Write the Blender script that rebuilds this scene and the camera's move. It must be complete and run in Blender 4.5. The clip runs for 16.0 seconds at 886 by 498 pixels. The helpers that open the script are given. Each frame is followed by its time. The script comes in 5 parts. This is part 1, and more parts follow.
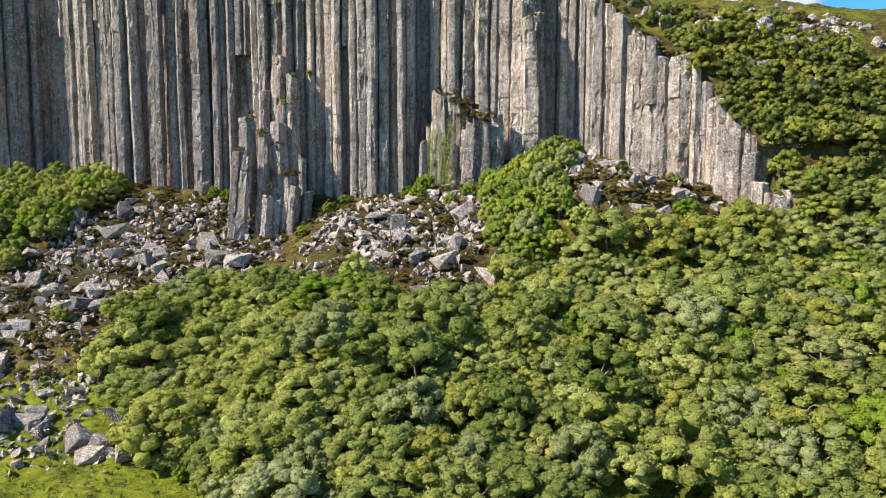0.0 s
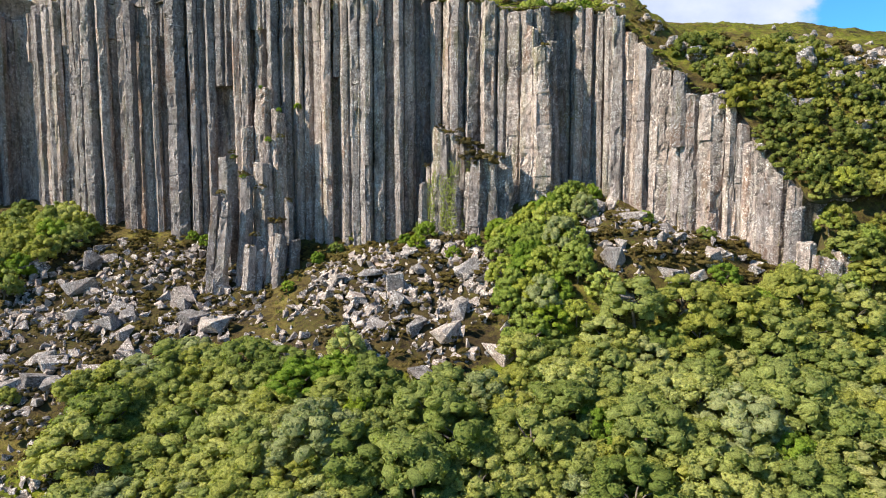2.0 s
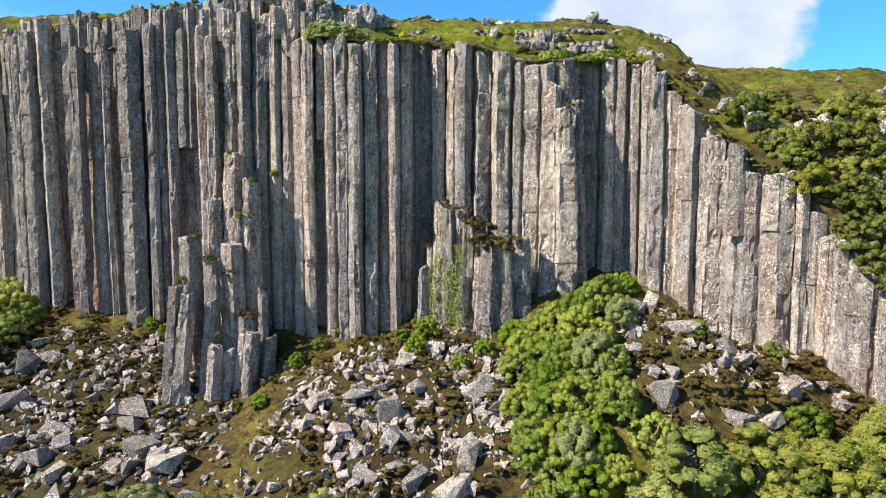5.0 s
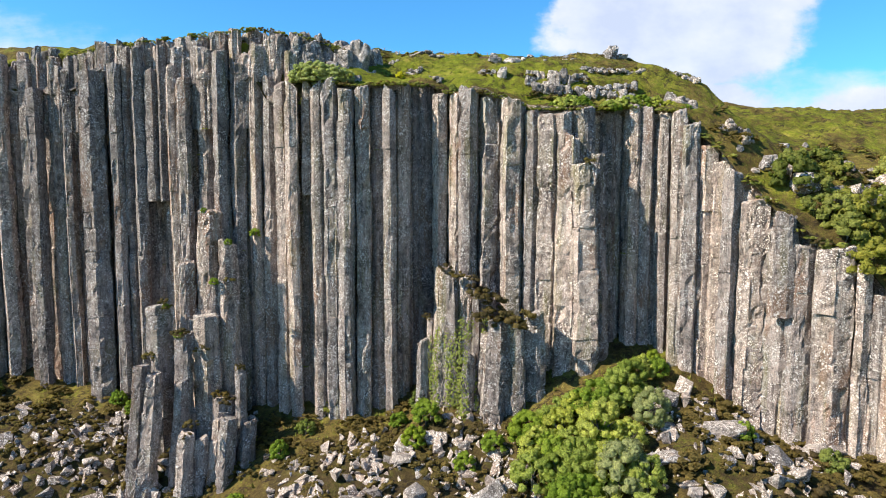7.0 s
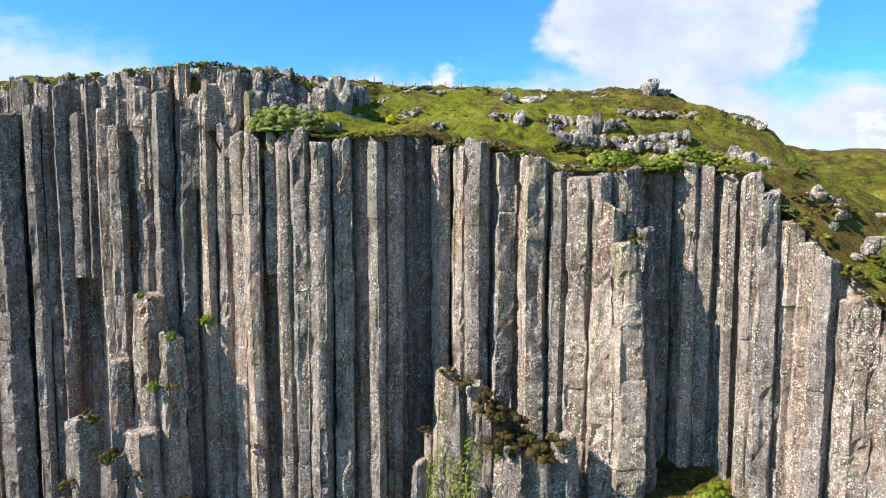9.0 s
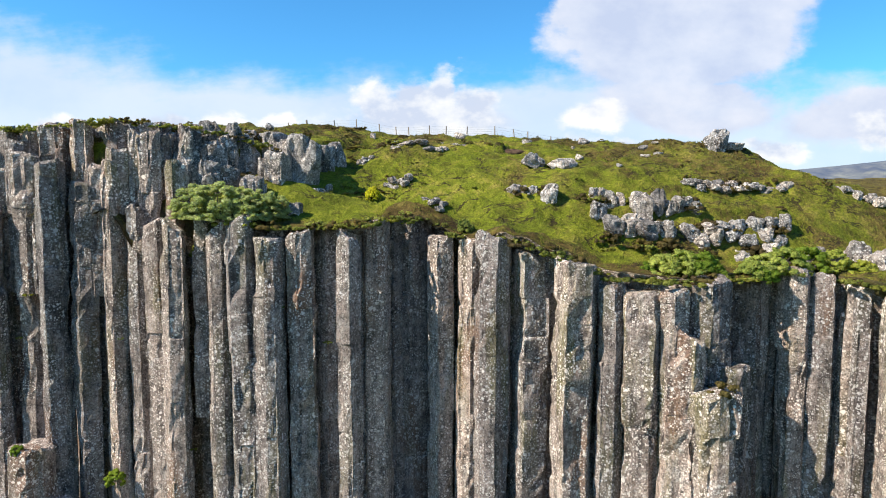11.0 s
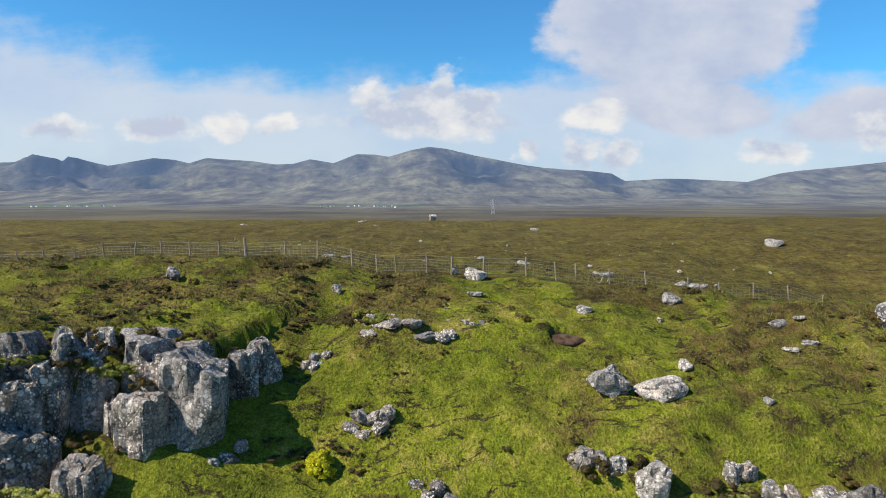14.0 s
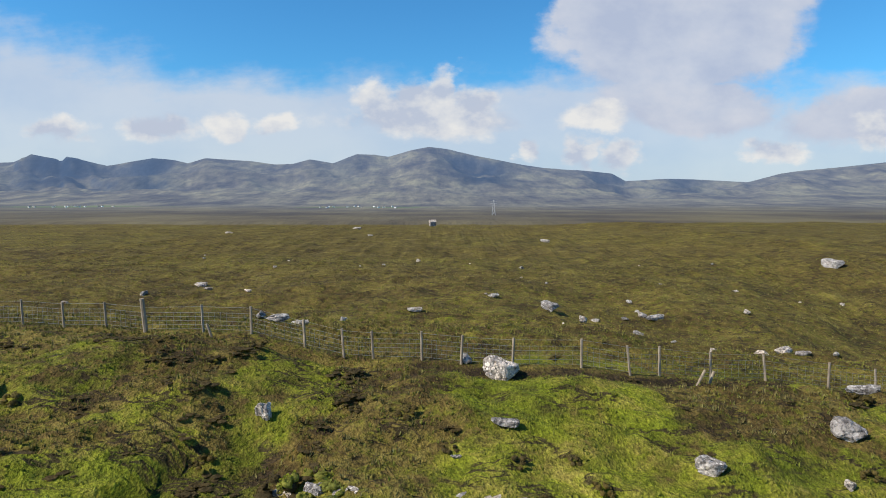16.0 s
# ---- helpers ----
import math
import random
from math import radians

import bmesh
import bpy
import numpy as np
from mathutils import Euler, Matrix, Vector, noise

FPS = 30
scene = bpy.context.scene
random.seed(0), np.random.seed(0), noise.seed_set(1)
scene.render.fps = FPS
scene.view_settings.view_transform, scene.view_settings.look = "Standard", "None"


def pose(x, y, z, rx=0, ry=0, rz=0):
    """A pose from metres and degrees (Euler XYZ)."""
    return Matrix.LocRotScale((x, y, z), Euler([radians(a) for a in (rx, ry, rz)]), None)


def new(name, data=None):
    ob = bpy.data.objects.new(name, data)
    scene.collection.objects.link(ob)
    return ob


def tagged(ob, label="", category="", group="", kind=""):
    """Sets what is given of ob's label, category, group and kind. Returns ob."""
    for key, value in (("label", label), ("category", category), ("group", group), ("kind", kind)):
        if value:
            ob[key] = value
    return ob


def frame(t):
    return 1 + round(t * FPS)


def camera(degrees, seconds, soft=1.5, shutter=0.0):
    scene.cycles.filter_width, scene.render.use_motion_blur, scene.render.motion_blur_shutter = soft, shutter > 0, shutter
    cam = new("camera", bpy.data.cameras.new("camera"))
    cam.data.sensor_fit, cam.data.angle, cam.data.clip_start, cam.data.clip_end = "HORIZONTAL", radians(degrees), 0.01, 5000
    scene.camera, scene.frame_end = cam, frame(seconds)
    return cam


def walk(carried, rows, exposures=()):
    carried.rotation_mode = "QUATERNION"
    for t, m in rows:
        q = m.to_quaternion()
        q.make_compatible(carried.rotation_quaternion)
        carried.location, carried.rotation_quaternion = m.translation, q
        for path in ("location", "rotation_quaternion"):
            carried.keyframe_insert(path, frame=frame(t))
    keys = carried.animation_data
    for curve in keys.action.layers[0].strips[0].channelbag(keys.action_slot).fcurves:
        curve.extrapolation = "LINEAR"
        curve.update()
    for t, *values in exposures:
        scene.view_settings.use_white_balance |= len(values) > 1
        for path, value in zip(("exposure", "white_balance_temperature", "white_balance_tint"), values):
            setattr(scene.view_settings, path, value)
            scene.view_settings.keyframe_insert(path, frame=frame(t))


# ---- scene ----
# camera: a steady climb over the cliff edge, the head of the camera held still
cam = camera(70.0, 16.0, soft=1.0)
PITCH = 90 - 4.90
PATH = [
    (0.0, -0.00, 0.00, 20.00),
    (0.5, -0.09, 2.44, 21.65),
    (1.0, -0.14, 4.83, 23.27),
    (1.5, -0.20, 7.38, 24.90),
    (2.0, -0.27, 9.98, 26.54),
    (2.5, -0.36, 12.59, 28.22),
    (3.0, -0.44, 15.26, 29.89),
    (5.5, -0.78, 27.13, 38.13),
    (6.0, -0.82, 29.20, 39.75),
    (6.5, -0.87, 31.48, 41.37),
    (7.0, -0.93, 34.08, 43.02),
    (7.5, -1.00, 37.16, 44.64),
    (8.0, -1.09, 40.69, 46.29),
    (10.5, -1.09, 60.65, 54.36),
    (11.0, -1.14, 64.21, 56.01),
    (11.5, -1.19, 67.56, 57.64),
    (12.0, -1.24, 70.72, 59.29),
    (12.5, -1.26, 73.78, 60.92),
    (13.0, -1.29, 76.92, 62.56),
    (13.5, -1.34, 80.26, 64.18),
    (14.0, -1.37, 83.68, 65.36),
    (14.5, -1.43, 87.25, 66.08),
    (15.0, -1.51, 91.05, 66.49),
    (15.5, -1.54, 94.54, 66.86),
    (16.0, -1.54, 97.34, 66.85),
]
EXPOSURES = [(0.0, 1.02), (5.5, 1.05), (8.0, 1.05), (10.5, 0.95), (12.5, 0.76), (14.0, 0.56), (16.0, 0.48)]
walk(cam, [(t, pose(x, y, z, PITCH)) for t, x, y, z in PATH], EXPOSURES)

# ---- light ----
SUN_TO = Vector((-0.93, -0.34, 0.95)).normalized()
sun_data = bpy.data.lights.new("sun", "SUN")
sun_data.energy, sun_data.angle, sun_data.color = 5.0, radians(0.5), (1.0, 0.91, 0.76)
sun = new("sun", sun_data)
sun.rotation_euler = SUN_TO.to_track_quat("Z", "Y").to_euler()


# ---- node helpers ----
class Net:
    """A thin wrapper to write node trees as expressions."""

    def __init__(self, tree):
        self.t = tree
        self.t.nodes.clear()

    def put(self, sock, value):
        if hasattr(value, "is_output"):
            self.t.links.new(value, sock)
        elif isinstance(value, (tuple, list)) and len(value) == 3 and sock.type == "RGBA":
            sock.default_value = (*value, 1)
        else:
            sock.default_value = value

    def node(self, kind, out=0, ins=None, **props):
        n = self.t.nodes.new(kind)
        for k, v in props.items():
            setattr(n, k, v)
        for k, v in (ins or {}).items():
            self.put(n.inputs[k], v)
        return n.outputs[out]

    def math(self, op, a, b=0.0, c=0.0):
        return self.node("ShaderNodeMath", 0, {0: a, 1: b, 2: c}, operation=op)

    def clamp01(self, a):
        return self.node("ShaderNodeClamp", 0, {0: a})

    def ramp(self, fac, *stops):
        n = self.t.nodes.new("ShaderNodeValToRGB")
        e = n.color_ramp.elements
        while len(e) < len(stops):
            e.new(0.5)
        for el, (p, c) in zip(e, stops):
            el.position = p
            el.color = (*c, 1) if isinstance(c, tuple) else (c, c, c, 1)
        self.put(n.inputs[0], fac)
        return n.outputs[0]

    def mix(self, fac, a, b, blend="MIX"):
        n = self.t.nodes.new("ShaderNodeMix")
        n.data_type, n.blend_type = "RGBA", blend
        self.put(n.inputs[0], fac)
        self.put(n.inputs[6], a)
        self.put(n.inputs[7], b)
        return n.outputs[2]

    def noise(self, vec, scale, detail=3.0, rough=0.55):
        return self.node("ShaderNodeTexNoise", 0, {"Vector": vec, "Scale": scale, "Detail": detail, "Roughness": rough})

    def scaled(self, vec, s):
        return self.node("ShaderNodeVectorMath", 0, {0: vec, 1: s}, operation="MULTIPLY")

    def bump(self, height, strength, dist):
        return self.node("ShaderNodeBump", 0, {"Height": height, "Strength": strength, "Distance": dist})


def material(name, build):
    m = bpy.data.materials.new(name)
    m.use_nodes = True
    n = Net(m.node_tree)
    surf = build(n)
    out = n.t.nodes.new("ShaderNodeOutputMaterial")
    n.t.links.new(surf, out.inputs[0])
    return m


def bsdf(n, color, rough=0.9, normal=None, spec=0.3):
    ins = {"Base Color": color, "Roughness": rough, "Specular IOR Level": spec}
    if normal is not None:
        ins["Normal"] = normal
    return n.node("ShaderNodeBsdfPrincipled", 0, ins)


def position(n):
    return n.node("ShaderNodeNewGeometry", 0)


# ---- sky: clear blue above, heaped and drifting cloud towards the horizon ----
world = bpy.data.worlds.new("sky")
scene.world = world
world.use_nodes = True
w = Net(world.node_tree)
sky = w.node("ShaderNodeTexSky", 0, {}, sky_type="NISHITA", sun_disc=False, sun_elevation=math.asin(SUN_TO.z),
             sun_rotation=math.atan2(SUN_TO.x, SUN_TO.y), air_density=1.0, dust_density=0.4, ozone_density=2.0)
way = w.node("ShaderNodeTexCoord", 0)
sep = w.t.nodes.new("ShaderNodeSeparateXYZ")
w.put(sep.inputs[0], way)
depth = w.math("MAXIMUM", w.math("ABSOLUTE", sep.outputs[1]), 0.05)
cu, cv = w.math("DIVIDE", sep.outputs[0], depth), w.math("DIVIDE", sep.outputs[2], depth)
flat = w.node("ShaderNodeCombineXYZ", 0, {0: cu, 1: w.math("MULTIPLY", cv, 1.5), 2: 0.0})
puff = w.noise(flat, 9.0, 8.0, 0.58)
soft_puff = w.noise(flat, 3.2, 5.0, 0.55)
wisp = w.noise(w.node("ShaderNodeCombineXYZ", 0, {0: w.math("ADD", cu, w.math("MULTIPLY", cv, -1.2)), 1: w.math("MULTIPLY", cv, 3.2), 2: 0.0}), 4.0, 6.0, 0.6)


bent = w.node("ShaderNodeTexNoise", 1, {"Vector": flat, "Scale": 11.0, "Detail": 5.0, "Roughness": 0.6})
bend = w.t.nodes.new("ShaderNodeSeparateColor")
w.put(bend.inputs[0], bent)
bent_u = w.math("ADD", cu, w.math("MULTIPLY", w.math("SUBTRACT", bend.outputs[0], 0.5), 0.13))
bent_v = w.math("ADD", cv, w.math("MULTIPLY", w.math("SUBTRACT", bend.outputs[1], 0.5), 0.06))


def heap(blobs):
    """The nearness to the middles of a set of clouds: 1 in the middle, 0 at the rim."""
    total = None
    for u0, v0, a, b, slant in blobs:
        du = w.math("SUBTRACT", bent_u, u0)
        dv = w.math("DIVIDE", w.math("SUBTRACT", w.math("SUBTRACT", bent_v, v0), w.math("MULTIPLY", du, slant)), b)
        du = w.math("DIVIDE", du, a)
        d = w.math("SQRT", w.math("ADD", w.math("MULTIPLY", du, du), w.math("MULTIPLY", dv, dv)))
        blob = w.math("SUBTRACT", 1.0, d)
        total = blob if total is None else w.math("MAXIMUM", total, blob)
    return w.math("MAXIMUM", total, -1.0)


def cloud_share(form, rough_by, rough, low, high, most):
    edge = w.math("ADD", form, w.math("MULTIPLY", w.math("SUBTRACT", rough_by, 0.5), rough))
    return w.node("ShaderNodeMapRange", 0, {0: edge, 1: low, 2: high, 3: 0.0, 4: most}, interpolation_type="SMOOTHSTEP")


# veils of thin cloud, the great bank to the east, and the crisp heaps near the horizon
veil = cloud_share(heap(((-0.70, 0.14, 0.40, 0.13, -0.10), (-0.30, 0.10, 0.42, 0.095, 0.0), (0.0, 0.07, 3.2, 0.11, 0.0), (0.72, 0.12, 0.26, 0.075, 0.05), (0.15, 0.12, 0.25, 0.07, 0.0))), w.math("ADD", w.math("MULTIPLY", wisp, 0.6), w.math("MULTIPLY", puff, 0.4)), 1.7, -0.15, 0.50, 0.84)
bank = cloud_share(heap(((0.30, 0.25, 0.155, 0.115, 0.05), (0.40, 0.215, 0.20, 0.10, 0.35), (0.25, 0.30, 0.10, 0.09, 0.3), (0.48, 0.31, 0.13, 0.10, 0.3), (0.40, 0.135, 0.16, 0.05, 0.0), (0.66, 0.125, 0.16, 0.045, 0.12))), w.math("ADD", w.math("MULTIPLY", puff, 0.6), w.math("MULTIPLY", soft_puff, 0.4)), 0.9, 0.0, 0.34, 0.93)
heaps = heap(((-0.005, 0.160, 0.034, 0.040, 0.0), (-0.045, 0.148, 0.038, 0.036, 0.0), (-0.095, 0.140, 0.045, 0.034, 0.0), (0.045, 0.142, 0.045, 0.030, 0.0), (-0.02, 0.118, 0.15, 0.032, 0.0), (-0.44, 0.108, 0.055, 0.026, 0.0), (-0.34, 0.104, 0.04, 0.022, 0.0), (-0.25, 0.110, 0.04, 0.018, 0.0),
              (0.24, 0.122, 0.055, 0.022, 0.0), (0.13, 0.070, 0.022, 0.018, 0.0), (0.215, 0.066, 0.028, 0.024, 0.0), (0.28, 0.062, 0.036, 0.027, 0.0), (0.52, 0.070, 0.05, 0.018, 0.0), (0.68, 0.100, 0.05, 0.025, 0.0), (-0.60, 0.095, 0.05, 0.02, 0.0)))
heap_share = cloud_share(heaps, puff, 1.8, -0.25, 0.40, 0.92)
lit = w.ramp(w.math("ADD", w.math("MULTIPLY", puff, 0.7), w.math("MULTIPLY", soft_puff, 0.4)), (0.42, (4.4, 4.9, 6.2)), (0.55, (5.2, 5.6, 6.6)), (0.68, (6.0, 6.2, 6.9)))
heap_lit = w.ramp(w.math("ADD", puff, w.math("MULTIPLY", heaps, -0.10)), (0.38, (4.7, 5.2, 6.3)), (0.47, (6.3, 6.5, 6.9)), (0.58, (7.7, 7.6, 7.4)))
blue = w.mix(1.0, sky, (0.40, 1.03, 1.42), "MULTIPLY")
heaven = w.mix(veil, blue, w.ramp(soft_puff, (0.38, (4.9, 5.6, 6.8)), (0.6, (5.9, 6.3, 7.0))))
heaven = w.mix(bank, heaven, lit)
heaven = w.mix(heap_share, heaven, heap_lit)
bg = w.node("ShaderNodeBackground", 0, {0: heaven, 1: 0.077})
wout = w.t.nodes.new("ShaderNodeOutputWorld")
w.t.links.new(bg, wout.inputs[0])


# ---- materials ----
def basalt(name, dark, light, lichen=0.5, moss=0.0, upright=0.14, cracks=0.9, seams=0.0, relief_depth=0.16, rusty=0.8):
    def build(n):
        p = position(n)
        info = n.node("ShaderNodeObjectInfo", "Random")
        shift = n.node("ShaderNodeVectorMath", 0, {0: p, 1: n.node("ShaderNodeCombineXYZ", 0, {0: n.math("MULTIPLY", info, 37.0), 1: 0.0, 2: n.math("MULTIPLY", info, 91.0)})}, operation="ADD")
        tall = n.scaled(shift, (1.0, 1.0, upright))
        streak = n.noise(tall, 2.2, 5.0, 0.62)
        big = n.noise(p, 0.13, 3.0)
        lump = n.noise(p, 1.6, 7.0, 0.70)
        grain = n.noise(p, 5.5, 6.0, 0.75)
        pit = n.noise(p, 11.0, 4.0, 0.8)
        tone = n.math("ADD", n.math("ADD", n.math("MULTIPLY", streak, 0.38), n.math("MULTIPLY", big, 0.25)), n.math("MULTIPLY", lump, 0.45))
        col = n.ramp(tone, (0.45, dark), (0.54, tuple(0.5 * a + 0.5 * b for a, b in zip(dark, light))), (0.63, light))
        rust = n.ramp(n.noise(n.scaled(shift, (1, 1, 0.25)), 0.42, 5.0, 0.6), (0.56, 0.0), (0.63, rusty))
        col = n.mix(rust, col, (0.235, 0.15, 0.105))
        if moss:
            g = n.math("MULTIPLY", n.ramp(n.noise(tall, 0.9, 5.0, 0.65), (0.50, 0.0), (0.62, moss)), n.ramp(n.noise(p, 0.09, 2.0), (0.42, 0.2), (0.58, 1.0)))
            col = n.mix(g, col, (0.185, 0.185, 0.075))
        wash = n.ramp(n.noise(n.scaled(shift, (1, 1, 0.5)), 1.1, 8.0, 0.76), (0.53, 0.0), (0.63, 0.7))
        col = n.mix(n.math("MULTIPLY", wash, lichen), col, (0.50, 0.49, 0.46))
        col = n.mix(n.ramp(grain, (0.36, 0.7), (0.49, 0.0)), col, (0.03, 0.027, 0.027))
        col = n.mix(1.0, col, n.ramp(pit, (0.36, 0.50), (0.47, 0.92), (0.55, 1.08), (0.66, 1.5)), "MULTIPLY")
        for size, reach in ((2.6, 0.30), (6.0, 0.46), (12.0, 0.56)):
            far_from = n.node("ShaderNodeTexVoronoi", "Distance", {"Vector": p, "Scale": size})
            chance = n.node("ShaderNodeSeparateColor", 0, {0: n.node("ShaderNodeTexVoronoi", "Color", {"Vector": p, "Scale": size})})
            edge = n.math("SUBTRACT", n.math("ADD", far_from, n.math("MULTIPLY", n.math("SUBTRACT", grain, 0.5), 0.45)), n.math("MULTIPLY", n.math("POWER", chance, 1.9), reach))
            dots = n.math("MULTIPLY", n.ramp(edge, (0.0, 1.0), (0.04, 0.0)), n.ramp(n.noise(p, 0.55, 5.0, 0.65), (0.42, 0.25), (0.54, 1.0)))
            col = n.mix(n.math("MULTIPLY", dots, min(1.0, lichen * 1.5)), col, (0.76, 0.75, 0.72))
        crack = n.node("ShaderNodeTexVoronoi", 0, {"Vector": n.mix(0.12, shift, n.node("ShaderNodeTexNoise", 1, {"Vector": shift, "Scale": 2.0})), "Scale": cracks}, feature="DISTANCE_TO_EDGE")
        seam = n.ramp(crack, (0.0, 1.0), (0.03, 0.0))
        col = n.mix(n.math("MULTIPLY", seam, seams), col, (0.03, 0.027, 0.025))
        line = n.math("ABSOLUTE", n.math("SUBTRACT", n.noise(n.scaled(shift, (1, 1, 0.05)), 1.5, 3.0, 0.55), 0.5))
        col = n.mix(n.math("MULTIPLY", n.ramp(line, (0.0, 1.0), (0.008, 0.0)), 0.6), col, (0.03, 0.026, 0.024))
        col = n.mix(1.0, col, n.ramp(info, (0.0, (0.62, 0.60, 0.61)), (0.35, (0.92, 0.91, 0.92)), (0.65, (1.10, 1.03, 0.98)), (1.0, (1.28, 1.17, 1.10))), "MULTIPLY")
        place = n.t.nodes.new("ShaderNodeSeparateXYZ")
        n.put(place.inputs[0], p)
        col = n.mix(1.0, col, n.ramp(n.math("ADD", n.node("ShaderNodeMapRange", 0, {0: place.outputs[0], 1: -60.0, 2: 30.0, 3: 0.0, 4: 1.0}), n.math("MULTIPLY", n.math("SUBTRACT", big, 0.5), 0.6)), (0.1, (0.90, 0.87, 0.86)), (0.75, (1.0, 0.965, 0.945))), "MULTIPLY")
        h = n.math("ADD", n.math("ADD", n.math("MULTIPLY", grain, 0.7), n.math("MULTIPLY", pit, 0.3)), n.math("SUBTRACT", n.math("ADD", n.math("MULTIPLY", lump, 1.2), n.math("MULTIPLY", streak, 0.5)), n.math("MULTIPLY", seam, seams * 0.8)))
        return bsdf(n, col, 0.85, n.bump(h, 0.8, relief_depth))
    return material(name, build)


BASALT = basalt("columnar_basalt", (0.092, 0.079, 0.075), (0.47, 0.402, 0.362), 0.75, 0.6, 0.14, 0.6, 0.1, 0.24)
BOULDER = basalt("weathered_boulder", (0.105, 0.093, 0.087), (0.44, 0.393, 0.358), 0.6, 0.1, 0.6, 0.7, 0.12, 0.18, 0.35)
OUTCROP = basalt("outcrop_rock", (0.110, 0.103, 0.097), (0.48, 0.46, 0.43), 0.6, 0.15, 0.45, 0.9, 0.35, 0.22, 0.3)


def ground_build(n):
    p = position(n)
    sp = n.t.nodes.new("ShaderNodeSeparateXYZ")
    n.put(sp.inputs[0], p)
    a = n.noise(p, 0.22, 4.0, 0.6)
    b = n.noise(p, 1.3, 4.0, 0.62)
    f = n.noise(p, 7.0, 3.0, 0.7)
    grass = n.ramp(n.math("ADD", n.math("MULTIPLY", a, 0.5), n.math("MULTIPLY", b, 0.55)), (0.38, (0.068, 0.072, 0.010)), (0.48, (0.114, 0.136, 0.011)), (0.58, (0.162, 0.178, 0.015)), (0.70, (0.255, 0.212, 0.046)))
    heath = n.ramp(n.math("ADD", n.math("MULTIPLY", a, 0.5), n.math("MULTIPLY", b, 0.55)), (0.36, (0.030, 0.020, 0.009)), (0.50, (0.084, 0.059, 0.019)), (0.60, (0.128, 0.098, 0.026)), (0.72, (0.18, 0.148, 0.042)))
    veg = n.node("ShaderNodeAttribute", "Fac", {}, attribute_name="heath")
    speck = n.noise(p, 2.4, 4.0, 0.7)
    col = n.mix(n.clamp01(n.math("ADD", veg, n.math("MULTIPLY", n.math("SUBTRACT", speck, 0.5), n.math("MULTIPLY", 3.2, n.clamp01(n.math("ADD", veg, 0.3)))))), grass, heath)
    # thin dark lines: peat scars, plus painted shadow under the small turf steps
    line = n.math("ABSOLUTE", n.math("SUBTRACT", n.noise(n.scaled(p, (0.42, 1.15, 0.0)), 0.8, 5.0, 0.62), 0.5))
    scar_shadow = n.math("MULTIPLY", n.ramp(line, (0.010, 1.0), (0.028, 0.0)), n.ramp(n.noise(p, 0.5, 4.0, 0.6), (0.46, 0.0), (0.55, 0.9)))
    ditch = n.node("ShaderNodeAttribute", "Fac", {}, attribute_name="peat")
    col = n.mix(n.clamp01(n.math("ADD", scar_shadow, ditch)), col, (0.030, 0.021, 0.013))
    blade = n.noise(n.scaled(p, (1.0, 0.6, 1.0)), 16.0, 3.0, 0.75)
    col = n.mix(1.0, col, n.ramp(blade, (0.34, 0.55), (0.5, 1.0), (0.66, 1.5)), "MULTIPLY")
    nor = n.t.nodes.new("ShaderNodeSeparateXYZ")
    n.put(nor.inputs[0], n.node("ShaderNodeNewGeometry", 1))
    steep = n.ramp(nor.outputs[2], (0.28, 1.0), (0.44, 0.0))
    col = n.mix(n.math("MULTIPLY", steep, 0.75), col, (0.06, 0.048, 0.03))
    col = n.mix(1.0, col, n.ramp(n.math("ADD", n.math("MULTIPLY", f, 0.6), n.math("MULTIPLY", speck, 0.4)), (0.36, 0.58), (0.5, 1.0), (0.64, 1.35)), "MULTIPLY")
    return bsdf(n, col, 0.95, n.bump(n.math("ADD", n.math("ADD", b, n.math("MULTIPLY", f, 0.5)), n.math("MULTIPLY", blade, 0.22)), 1.0, 0.26), 0.1)


GROUND = material("grass_and_heath", ground_build)


def foliage(name, dark, light, gloss=0.75):
    def build(n):
        info = n.node("ShaderNodeObjectInfo", "Random")
        isl = n.node("ShaderNodeNewGeometry", "Random Per Island")
        mid = tuple(0.55 * a + 0.45 * b for a, b in zip(dark, light))
        col = n.ramp(info, (0.0, dark), (0.45, mid), (0.75, (mid[0] * 1.12, mid[1] * 1.02, mid[2] * 0.7)), (1.0, light))
        col = n.mix(1.0, col, n.ramp(isl, (0.0, (0.80, 0.82, 0.80)), (0.6, (1.0, 1.0, 1.0)), (1.0, (1.2, 1.16, 1.08))), "MULTIPLY")
        p = position(n)
        sprig = n.noise(p, 7.0, 4.0, 0.75)
        col = n.mix(1.0, col, n.ramp(sprig, (0.36, 0.55), (0.5, 1.02), (0.64, 1.45)), "MULTIPLY")
        d = bsdf(n, col, gloss, n.bump(sprig, 0.8, 0.1), 0.12)
        tr = n.node("ShaderNodeBsdfTranslucent", 0, {"Color": n.mix(1.0, col, (1.2, 1.3, 0.6), "MULTIPLY")})
        return n.node("ShaderNodeMixShader", 0, {0: 0.48, 1: d, 2: tr})
    return material(name, build)


